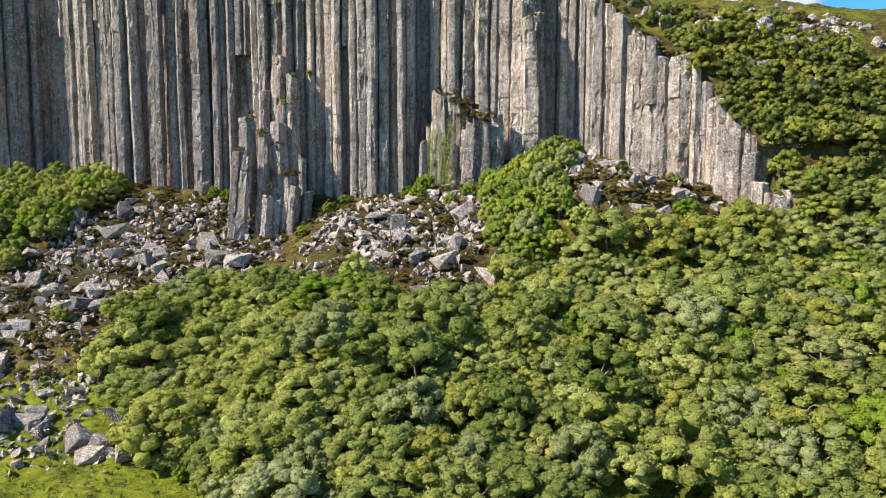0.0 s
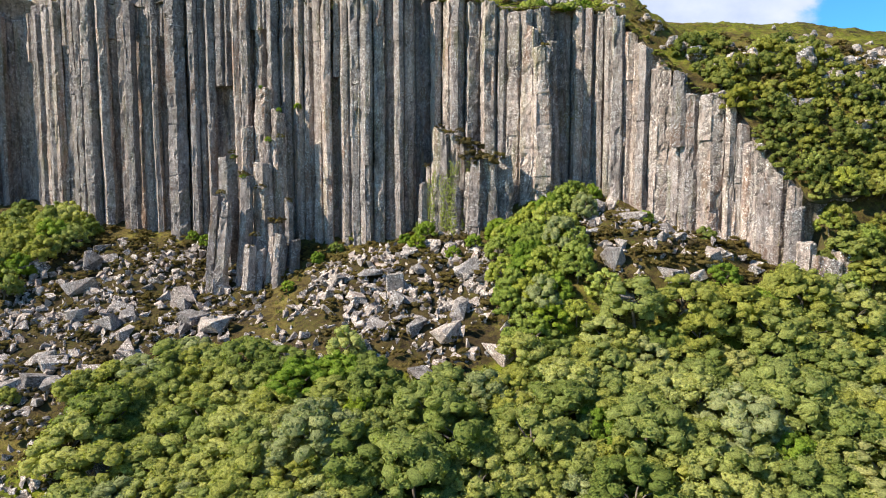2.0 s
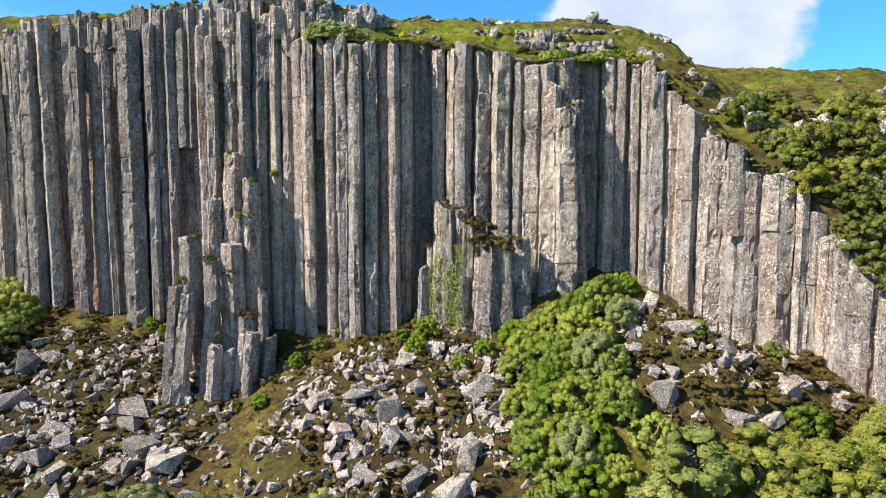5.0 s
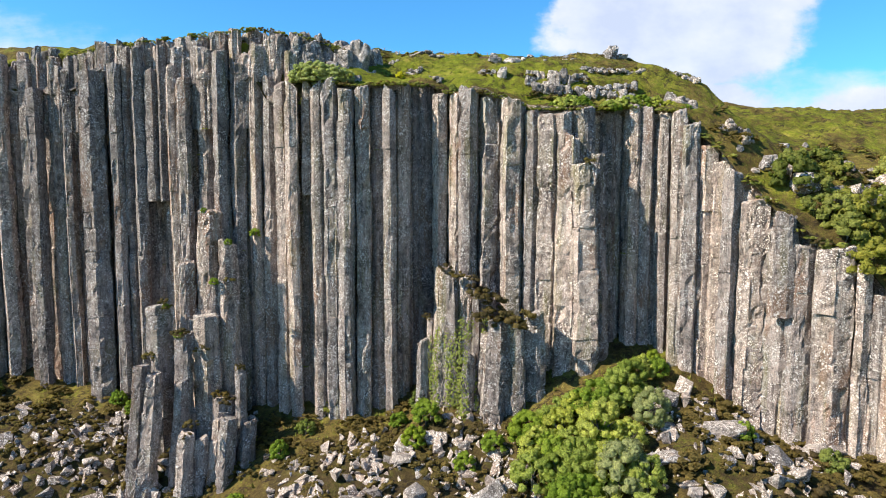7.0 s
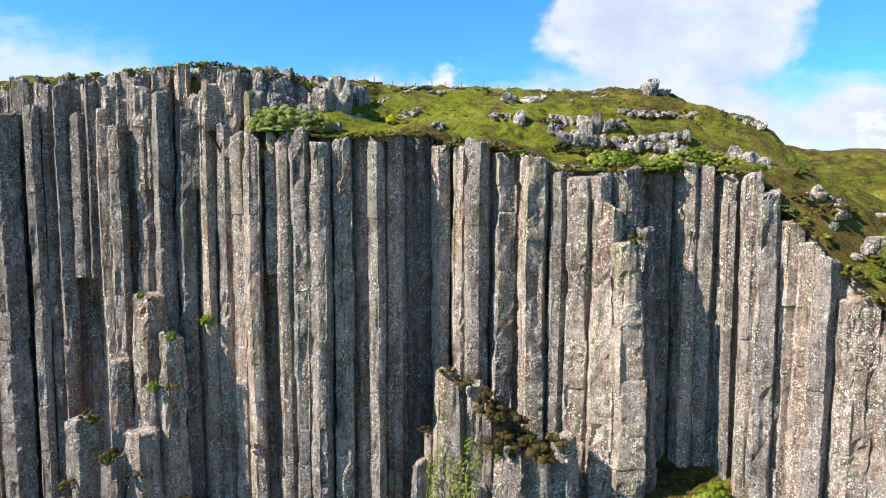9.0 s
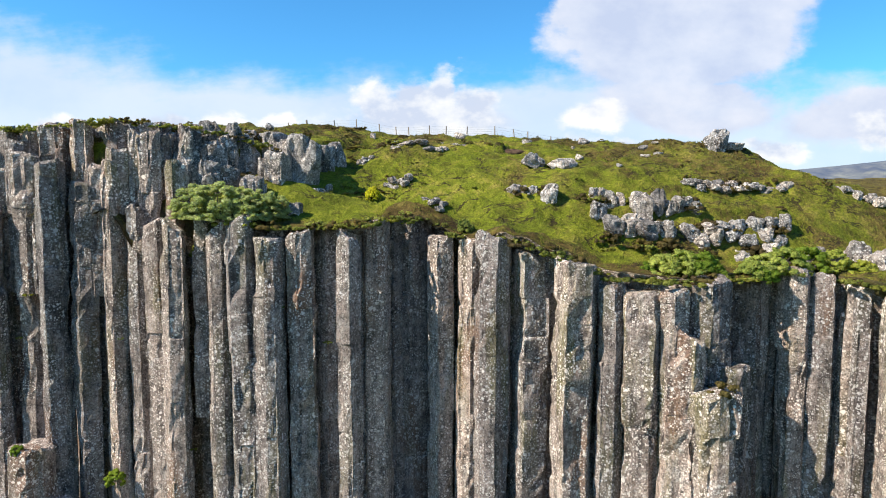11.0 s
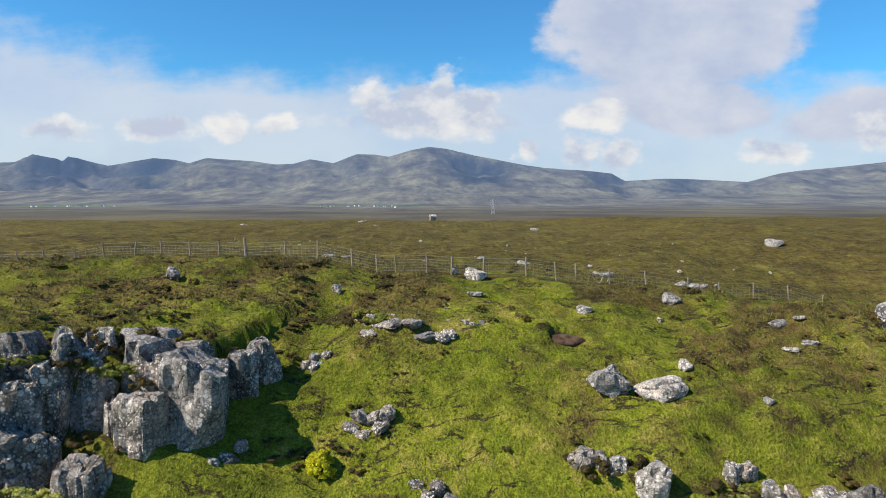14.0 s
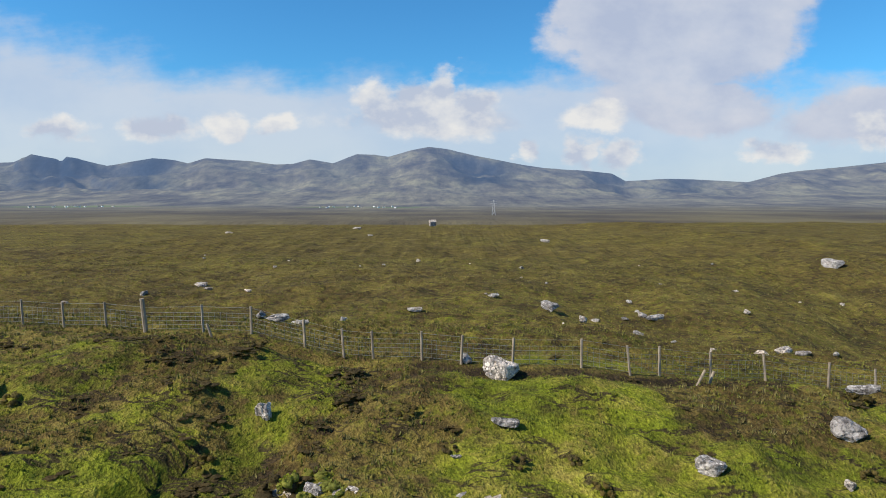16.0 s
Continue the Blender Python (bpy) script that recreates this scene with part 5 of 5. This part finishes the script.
outcrop(-6.0, 111.7, -3.4, 110.7, 5, 0.2, 0.34)
outcrop(-1.4, 111.5, 0.4, 110.9, 3, 0.2, 0.34)
outcrop(-4.6, 110.5, -0.8, 110.0, 5, 0.12, 0.2)
outcrop(-5.0, 106.6, -3.2, 106.2, 3, 0.18, 0.3)
outcrop(-7.2, 109.3, -6.2, 109.2, 2, 0.15, 0.25)
outcrop(-9.4, 104.4, -8.4, 104.8, 2, 0.18, 0.3)
outcrop(-2.4, 103.9, -1.0, 102.9, 3, 0.16, 0.28)
HILL_BAND = ((31, 90.8, 1.0), (35.3, 90, 1.3), (34.2, 90.4, 0.8), (36.4, 89.6, 0.9), (38.3, 90.8, 0.95), (41.1, 90.8, 1.05), (44.6, 90.1, 1.65), (47.3, 90.5, 1.1), (47.2, 88, 1.3), (46.4, 88.4, 0.9), (50.4, 90.3, 0.85), (49.4, 87, 1.1), (51.7, 87.6, 0.95), (54.6, 90.6, 0.8), (53.1, 84.2, 1.05), (48.3, 84.2, 1.05), (49.2, 93.5, 0.95), (36.9, 93.5, 0.7),
             (42.5, 94.1, 0.8), (46.4, 92.8, 0.6), (40.7, 86.4, 0.75), (42.8, 86.4, 0.75), (50.1, 88.9, 1.1), (55.4, 89.3, 1.1), (53.6, 91.7, 0.8), (59.1, 92.8, 0.8), (48.6, 89.6, 1.0), (28.9, 92.6, 0.8), (30.2, 92.2, 0.7), (26.4, 95.2, 0.7), (27.6, 94.4, 0.6))
for x, y, size in HILL_BAND:
    put_rock(x, y, size, None, 14, HILLROCKS, "weathered grey rock among hillside scrub", "hillside rocks", 0.2, name="outcrop_rock")
    for k in range(4):
        put_rock(x + rng.uniform(-1.9, 1.9), y + rng.uniform(-0.7, 0.5), size * rng.uniform(0.3, 0.6), None, 20, HILLROCKS, "weathered grey rock among hillside scrub", "hillside rocks", 0.2, name="outcrop_rock")
for n_o, x0, x1, y0, y1 in ((14, 51, 62, 89, 95), (9, 33, 60, 94.5, 104), (10, 20, 25, 96.6, 100.4), (7, 50, 60, 82, 87)):
    for k in range(n_o):
        put_rock(rng.uniform(x0, x1), rng.uniform(y0, y1), rng.uniform(0.35, 0.85), None, 20, HILLROCKS, "weathered grey rock among hillside scrub", "hillside rocks", 0.35, name="outcrop_rock")
MOOR = [(0.4, 118.6, 0.68, 1.0), (-0.7, 119.6, 0.2, 1.4), (0.2, 114.6, 0.44, 0.6), (5.2, 112.8, 0.41, 0.9), (10.0, 114.8, 0.46, 0.9), (-6.7, 115.1, 0.3, 1.2), (-9.2, 126.2, 0.58, 0.5), (-7.7, 124.3, 0.42, 0.6), (-3.3, 136.1, 0.52, 0.6), (6.1, 142.4, 0.7, 0.8),
        (13.7, 145.0, 0.34, 0.8), (14.3, 144.0, 0.72, 0.7), (15.9, 129.2, 0.49, 0.6), (16.5, 128.4, 0.39, 0.6), (12.7, 118.3, 0.54, 0.7), (46.6, 175.2, 1.38, 0.8)]
MOOR += [(-22.9, 154.3, 0.51, 0.5), (-17.9, 149.9, 0.35, 0.7), (2.3, 145.1, 0.47, 0.5), (22.1, 145.9, 0.26, 0.8), (-1.2, 113.5, 0.16, 0.6), (8.7, 112.7, 0.16, 1.2), (-15.0, 115.4, 0.34, 1.2), (4.9, 107.3, 0.95, 0.8), (6.8, 107.0, 1.1, 0.6), (8.3, 108.4, 0.28, 1.1), (13.4, 110.1, 0.38, 0.6), (13.8, 112.0, 0.42, 0.7),
         (14.5, 110.5, 0.36, 0.7), (14.6, 111.7, 0.27, 0.7), (-25, 158, 0.7, 0.6), (-29, 300, 1.4, 0.6), (18.6, 222, 1.0, 0.7), (10.4, 106, 0.22, 0.9), (-60, 270, 1.2, 0.6), (-18, 240, 0.7, 0.7)]
for i, (x, y, s, sq) in enumerate(MOOR):
    put_rock(x, y, s * 0.92, (0, 2, 4)[i % 3] if sq > 0.75 else (1, 3, 5)[i % 3], 6, MOORROCKS, "pale lichen-covered boulder on the grassy moor", "moor boulders", 0.2, rz=rng.uniform(-20, 20), squash=sq * (1.1 if sq > 0.75 else 1.4), name="moor_boulder")
put_rock(19.2, 112.0, 0.8, 0, 4, LEDGE, "stack of rounded grey rock on the skyline", "moor boulders", 0.22, rz=10, squash=1.15, name="rock_stack")
put_rock(20.6, 112.1, 0.8, 3, 4, MOORROCKS, "low grey rock beside the skyline stack", "moor boulders", 0.2, rz=-20, squash=1.1, name="moor_boulder")


# ruined stone hut far out on the moor
def hut(x, y):
    root = tagged(new("hut"), "small ruined stone hut far out on the moor", "hut")
    root.matrix_basis = pose(x, y, float(land(x, y)), 0, 0, 20)
    bm = bmesh.new()
    bmesh.ops.create_cube(bm, size=1.0)
    for v in bm.verts:
        v.co = Vector((v.co.x * 2.2, v.co.y * 1.5, v.co.z * 2.0 + 0.2))
    part("wall", bm_mesh("wall", bm, BOULDER), root)
    part("roof", mesh("roof", [(-1.2, -0.9, 1.18), (1.2, -0.9, 1.18), (1.2, 0.9, 1.18), (-1.2, 0.9, 1.18), (-1.2, 0, 1.9), (1.2, 0, 1.9)], [(0, 1, 5, 4), (2, 3, 4, 5), (0, 4, 3), (1, 2, 5), (0, 3, 2, 1)], OUTCROP), root)


hut(-5.2, 322)
for k in range(40):
    y = 126 + 60 * rng.rand() ** 1.5
    put_rock(rng.uniform(-0.6, 0.6) * (y - 90), y, rng.uniform(0.12, 0.35), None, 6, MOORROCKS, "small pale stone on the brown heather moor", "moor stones", 0.2, name="moor_stone")

for x0, y0, x1, y1, n_h in ((7.5, 103.3, 14.5, 102.8, 14), (8, 101.0, 19, 100.3, 18), (9, 102.0, 19, 101.8, 16), (14, 105.1, 21, 105.1, 10), (3.2, 104.8, 6, 103.8, 4), (-16, 106.4, -10, 108.9, 7), (-26, 103.6, -17, 104.6, 9), (-6, 112.2, -3, 111.2, 3)):
    for k in range(n_h):
        f = rng.rand()
        x, y = x0 + (x1 - x0) * f, y0 + (y1 - y0) * f + rng.uniform(-0.3, 0.3)
        put_heather(x, y, rng.uniform(0.4, 0.85), None, rng.rand() < 0.4)
for x, y, z, sc in ((-14.7, 103.9, 57.4, 0.5), (-13.4, 104.0, 57.2, 0.45), (-16.9, 103.6, 58.8, 0.6), (-15.4, 104.8, 59.1, 0.5), (-11.8, 105.2, 58.7, 0.45), (-16.0, 104.2, 58.2, 0.5), (-12.0, 104.2, 56.9, 0.4), (-10.4, 107.5, 59.8, 0.6), (-13.7, 106.2, 59.7, 0.5), (-12.4, 107.2, 59.9, 0.6), (-14.6, 106.6, 60.1, 0.6), (-11.2, 107.6, 59.7, 0.55)):
    put_heather(x, y, sc, z)
for k in range(50):
    x, y = rng.uniform(-24, 24), rng.uniform(103, 121)
    if y > np.interp(x, UP_X, UP_Y) + 2 or x > -8:
        put_heather(x, y, rng.uniform(0.2, 0.5))

# low heather in dark patches on the moor
patches = []
while len(patches) < 230:
    x, y = rng.uniform(-24, 24), rng.uniform(105, 119.5)
    if x < -8 and y < np.interp(x, UP_X, UP_Y) + 1.5:
        continue
    if rng.rand() < (0.85 if x < -4 else 0.16) and fbm(x * 0.3, y * 0.3, 0, 63, 4) > -0.06:
        patches.append((x, y, rng.uniform(0.28, 0.62) if x < -4 else rng.uniform(0.2, 0.42)))
for k in range(16):
    f = rng.rand()
    patches.append((-10.2 + 2.6 * f + rng.uniform(-0.3, 0.3), 108.2 + 4.6 * f + rng.uniform(-0.3, 0.3), rng.uniform(0.5, 0.8)))
heather_scrub(patches, "low dark brown heather in patches on the moor", 0.22)

# peat hollow dug by sheep
bm = bmesh.new()
bmesh.ops.create_icosphere(bm, subdivisions=3, radius=1.0)
for v in bm.verts:
    v.co.x *= 0.95
    v.co.y *= 0.35
    v.co.z *= 0.22
    v.co *= 1 + 0.15 * noise.noise(v.co * 2.0)
PEAT = material("bare_peat", lambda n: bsdf(n, n.ramp(n.noise(position(n), 3.0), (0.35, (0.035, 0.022, 0.015)), (0.65, (0.12, 0.075, 0.05))), 0.95, None, 0.1))
hollow = new("peat_hollow", bm_mesh("peat_hollow", bm, PEAT, True))
hollow.matrix_basis = pose(3.9, 110.6, float(land(3.9, 110.6)) + 0.02, 22, 0, -8)
lv, lf = [], []
for k in range(25):
    a = math.radians(55 + 170 * k / 24)
    swell = math.sin(math.pi * k / 24) ** 0.5
    for j in range(7):
        b = math.pi * j / 6
        out = 1.0 + 0.38 * math.cos(b)
        x, y = 3.9 + math.cos(a) * 1.0 * out, 110.62 + math.sin(a) * 0.5 * out
        lv.append((x, y, float(land(x, y)) - 0.08 + (0.46 + 0.12 * math.sin(k * 1.7)) * swell * math.sin(b)))
for k in range(24):
    for j in range(6):
        lf.append((k * 7 + j, k * 7 + 7 + j, k * 7 + 8 + j, k * 7 + j + 1))
tagged(new("turf_bank", mesh("turf_bank", lv, lf, GROUND, True)), "raised turf lip round the bare peat scrape", "turf", kind="structure")
tagged(hollow, "bare brown peat scrape in the green turf", "peat", kind="structure")


# ---- grass and heather tufts on the moor ----
def tufts(number, pick, blades, h0, h1, mat, seed):
    rg = np.random.RandomState(seed)
    xs, ys = pick(rg, number)
    n = len(xs)
    zs = land(xs, ys)
    h = rg.uniform(h0, h1, n)
    c = np.repeat(np.stack([xs, ys, zs], 1), blades, 0)
    hh = np.repeat(h, blades)
    a = rg.uniform(0, 6.28, n * blades)
    d = np.stack([np.cos(a), np.sin(a), np.zeros_like(a)], 1)
    side = np.stack([-np.sin(a), np.cos(a), np.zeros_like(a)], 1)
    c = c + d * (hh * rg.uniform(0, 0.5, n * blades))[:, None]
    tip = c + d * (hh * rg.uniform(0.1, 0.75, n * blades))[:, None] + np.array([0, 0, 1]) * (hh * rg.uniform(0.5, 1.0, n * blades))[:, None]
    wd = (0.09 * hh + 0.009)[:, None]
    c[:, 2] -= 0.05
    v = np.stack([c - side * wd, c + side * wd, tip], 1).reshape(-1, 3)
    return mesh("tufts", v, np.arange(len(v)).reshape(-1, 3), mat)


def pick_moor(rg, n):
    x = rg.uniform(-26, 30, n)
    y = cliff_y(x) + 0.5 + rg.rand(n) ** 1.2 * 28
    rim = np.interp(x, UP_X, UP_Y) + 1.5
    keep = (x > -9) | (y > rim)
    keep &= fbm(x * 0.35, y * 0.35, 0, 41, 3) > -0.15 - 0.3 * rg.rand(n)
    return x[keep], y[keep]


def pick_far(rg, n):
    y = 122 + rg.rand(n) ** 1.6 * 60
    x = rg.uniform(-0.75, 0.75, n) * (y - 92)
    return x, y


def pick_low(rg, n):
    x = rg.uniform(-60, 36, n)
    y = rg.uniform(44, 104, n)
    keep = (y < cliff_y(x) - 0.5) & (scree_density(x, y) < 0.35 + 0.5 * (y < 62))
    return x[keep], y[keep]


tagged(new("grass", tufts(42000, pick_moor, 5, 0.03, 0.095, BLADE, 1)), "coarse green and straw grass tufts on the moor edge", "grass", kind="stuff")
STRAW = material("straw_tufts", lambda n: bsdf(n, n.ramp(n.node("ShaderNodeNewGeometry", "Random Per Island"), (0.0, (0.12, 0.105, 0.028)), (0.6, (0.17, 0.155, 0.035)), (1.0, (0.26, 0.23, 0.075))), 0.8, None, 0.1))
HEATHBLADE = material("heather_sprigs", lambda n: bsdf(n, n.ramp(n.node("ShaderNodeNewGeometry", "Random Per Island"), (0.0, (0.085, 0.065, 0.030)), (0.6, (0.14, 0.118, 0.042)), (1.0, (0.22, 0.20, 0.075))), 0.8, None, 0.1))
def pick_heath(rg, n):
    x = rg.uniform(-30, 30, n)
    y = cliff_y(x) + 1.0 + rg.rand(n) * 26
    keep = ((x > -9) | (y > np.interp(x, UP_X, UP_Y) + 1.5)) & (fbm(x * 0.3, y * 0.3, 0, 63, 4) > 0.02 + 0.16 * smooth(x, -6, 2)) & (y > 105)
    return x[keep], y[keep]


tagged(new("heather_tufts", tufts(20000, pick_heath, 6, 0.06, 0.16, HEATHBLADE, 7)), "dark heather sprigs in patches on the moor", "heather", kind="stuff")
tagged(new("moor_grass", tufts(15000, pick_far, 6, 0.05, 0.14, STRAW, 2)), "brown heather and dry grass on the open moor", "heather", kind="stuff")
tagged(new("slope_grass", tufts(4500, pick_low, 8, 0.2, 0.55, BLADE, 3)), "rough grass between the fallen stones", "grass", kind="stuff")

# ---- ivy on the broken pillars ----
rg = np.random.RandomState(8)
m_i = 8000
a = rg.uniform(3.2, 6.2, m_i)
which = rg.randint(0, 5, m_i)
ic = np.array([(-1.2, 97.7), (0.2, 97.1), (1.5, 97.2), (1.4, 95.2), (2.8, 95.8)])[which]
iz = 19 + 12.0 * rg.rand(m_i) ** 1.4
keep = fbm(a * 1.2 + which * 3, iz * 0.16, 0, 51, 4) > -0.02 + 0.02 * (iz - 24)
a, ic, iz = a[keep], ic[keep], iz[keep]
rad_i = 0.92 + rg.uniform(0.0, 0.35, len(a))
c = np.stack([ic[:, 0] + np.cos(a) * rad_i, ic[:, 1] + np.sin(a) * rad_i, iz], 1)
nr_ = np.stack([np.cos(a), np.sin(a), np.full(len(a), 0.5)], 1) + rg.normal(size=(len(a), 3)) * 0.3
t_ = np.cross(nr_, rg.normal(size=(len(a), 3)))
t_ /= np.linalg.norm(t_, axis=1)[:, None]
b_ = np.cross(nr_, t_)
b_ /= np.linalg.norm(b_, axis=1)[:, None]
sz_ = rg.uniform(0.06, 0.14, len(a))[:, None]
iv = np.stack([c - t_ * sz_, c - b_ * sz_, c + t_ * sz_, c + b_ * sz_], 1).reshape(-1, 3)
tagged(new("ivy", mesh("ivy", iv, np.arange(len(iv)).reshape(-1, 4), LEAF)), "green ivy climbing the broken basalt pillars", "ivy", kind="stuff")

# ---- fence ----
fence = tagged(new("fence"), "wire stock fence with weathered wooden posts", "fence")


def post_mesh(h, r, seed):
    r2 = np.random.RandomState(seed)
    bm = bmesh.new()
    bmesh.ops.create_cone(bm, cap_ends=True, segments=8, radius1=r, radius2=r * 0.9, depth=h + 0.4)
    for v in bm.verts:
        v.co.z += (h - 0.4) / 2
        v.co.x += r2.uniform(-.008, .008)
        v.co.y += r2.uniform(-.008, .008)
    return bm_mesh("post", bm, WOOD)


POSTS = [post_mesh(1.05, 0.05, s) for s in range(3)]
STRAINER = post_mesh(1.35, 0.1, 9)
post_x = [-19.2, -17.2, -15.2, -13.4, -10.8, -8.8, -6.7, -5.2, -4.1, -2.3, -0.9, 0.9, 3.3, 5.0, 6.2, 8.3, 10.6, 13.2, 15.2, 17.4, 19.8, 22.1, 24.6, 27.0, 29.5, 32.0, 34.6, 37.2]
post_x = [float(v) for v in np.arange(-58, -20, 2.3)] + post_x + [float(v) for v in np.arange(39.6, 58, 2.4)]
tops = []
for x in post_x:
    y = float(np.interp(x, FX, FY)) + rng.uniform(-0.1, 0.1)
    z = float(land(x, y))
    part("post", STRAINER if x == -13.4 else POSTS[rng.randint(3)], fence, at=pose(x, y, z, rng.uniform(-5, 5), rng.uniform(-6, 6), rng.uniform(0, 360)))
    tops.append(Vector((x, y, z)))
for x0, lean in ((7.2, 25), (7.7, 18), (-10.0, -20)):
    y = float(np.interp(x0, FX, FY)) - 0.7
    part("post", POSTS[0], fence, at=pose(x0, y, float(land(x0, y)) - 0.3, 0, lean, 0))


def wire(h, r):
    v, f = [], []
    for k, p in enumerate(tops):
        for a in range(3):
            v.append(tuple(p + Vector((0, math.cos(a * 2.094) * r, h + math.sin(a * 2.094) * r))))
        if k:
            for a in range(3):
                f.append(((k - 1) * 3 + a, (k - 1) * 3 + (a + 1) % 3, k * 3 + (a + 1) % 3, k * 3 + a))
    return mesh("wire", v, f, WIRE)


for h in (0.12, 0.28, 0.44, 0.6, 0.76, 0.98):
    part("wire", wire(h, 0.0065), fence)

nv, nf = [], []
for p, q in zip(tops[:-1], tops[1:]):
    if abs(p.x) > 30:
        continue
    for k in range(1, 8):
        c = p.lerp(q, k / 8)
        i0 = len(nv)
        for h in (0.1, 0.78):
            for a in range(3):
                nv.append((c.x + math.cos(a * 2.094) * 0.005, c.y + math.sin(a * 2.094) * 0.005, c.z + h))
        nf += [(i0 + a, i0 + (a + 1) % 3, i0 + 3 + (a + 1) % 3, i0 + 3 + a) for a in range(3)]
tagged(part("netting", mesh("netting", nv, nf, WIRE), fence), kind="stuff")

# ---- far off: crofts, pylon ----
def croft(x, y, z, w2, d, h, turn):
    root = tagged(new("house"), "far white croft house with dark slate roof", "house", "houses of the far village")
    root.matrix_basis = pose(x, y, z, 0, 0, turn)
    bm = bmesh.new()
    bmesh.ops.create_cube(bm, size=1.0)
    for v in bm.verts:
        v.co = Vector((v.co.x * w2, v.co.y * d, (v.co.z + 0.5) * (h + 6) - 6))
    part("wall", bm_mesh("wall", bm, WHITEWASH), root)
    e, o = w2 / 2 + 0.3, d / 2 + 0.4
    rv = [(-e, -o, h), (e, -o, h), (e, o, h), (-e, o, h), (-e, 0, h + d * 0.45), (e, 0, h + d * 0.45)]
    part("roof", mesh("roof", rv, [(0, 1, 5, 4), (2, 3, 4, 5), (0, 4, 3), (1, 2, 5), (0, 3, 2, 1)], SLATE), root)


for k in range(30):
    if k < 16:
        x, y = rng.uniform(-1400, -1060), rng.uniform(2180, 2400)
    else:
        x, y = rng.uniform(-400, -130), rng.uniform(2050, 2350)
    croft(x, y, far_height(x, y), rng.uniform(5, 9), rng.uniform(4, 5), rng.uniform(1.8, 2.6), rng.uniform(-40, 40))

pylon = tagged(new("pylon"), "far grey steel lattice pylon", "pylon")
bm = bmesh.new()


def strut(a, b, r=0.22):
    d = Vector(b) - Vector(a)
    m = Matrix.Translation((Vector(a) + Vector(b)) / 2) @ d.to_track_quat("Z", "Y").to_matrix().to_4x4()
    bmesh.ops.create_cone(bm, cap_ends=True, segments=4, radius1=r, radius2=r, depth=d.length, matrix=m)


for sx, sy in ((-1, -1), (1, -1), (1, 1), (-1, 1)):
    strut((sx * 3, sy * 3, -3), (sx * 0.7, sy * 0.7, 26))
for z0, z1, w0, w1 in ((0, 7, 2.8, 2.2), (7, 14, 2.2, 1.65), (14, 20, 1.65, 1.2), (20, 26, 1.2, 0.7)):
    for s1 in (-1, 1):
        strut((-w0, s1 * w0, z0), (w1, s1 * w1, z1), 0.15)
        strut((w0, s1 * w0, z0), (-w1, s1 * w1, z1), 0.15)
for z0 in (16, 20, 24):
    strut((-5, 0, z0), (5, 0, z0), 0.2)
part("lattice", bm_mesh("lattice", bm, STEEL), pylon)
pylon.location = (85, 1180, far_height(85, 1180))
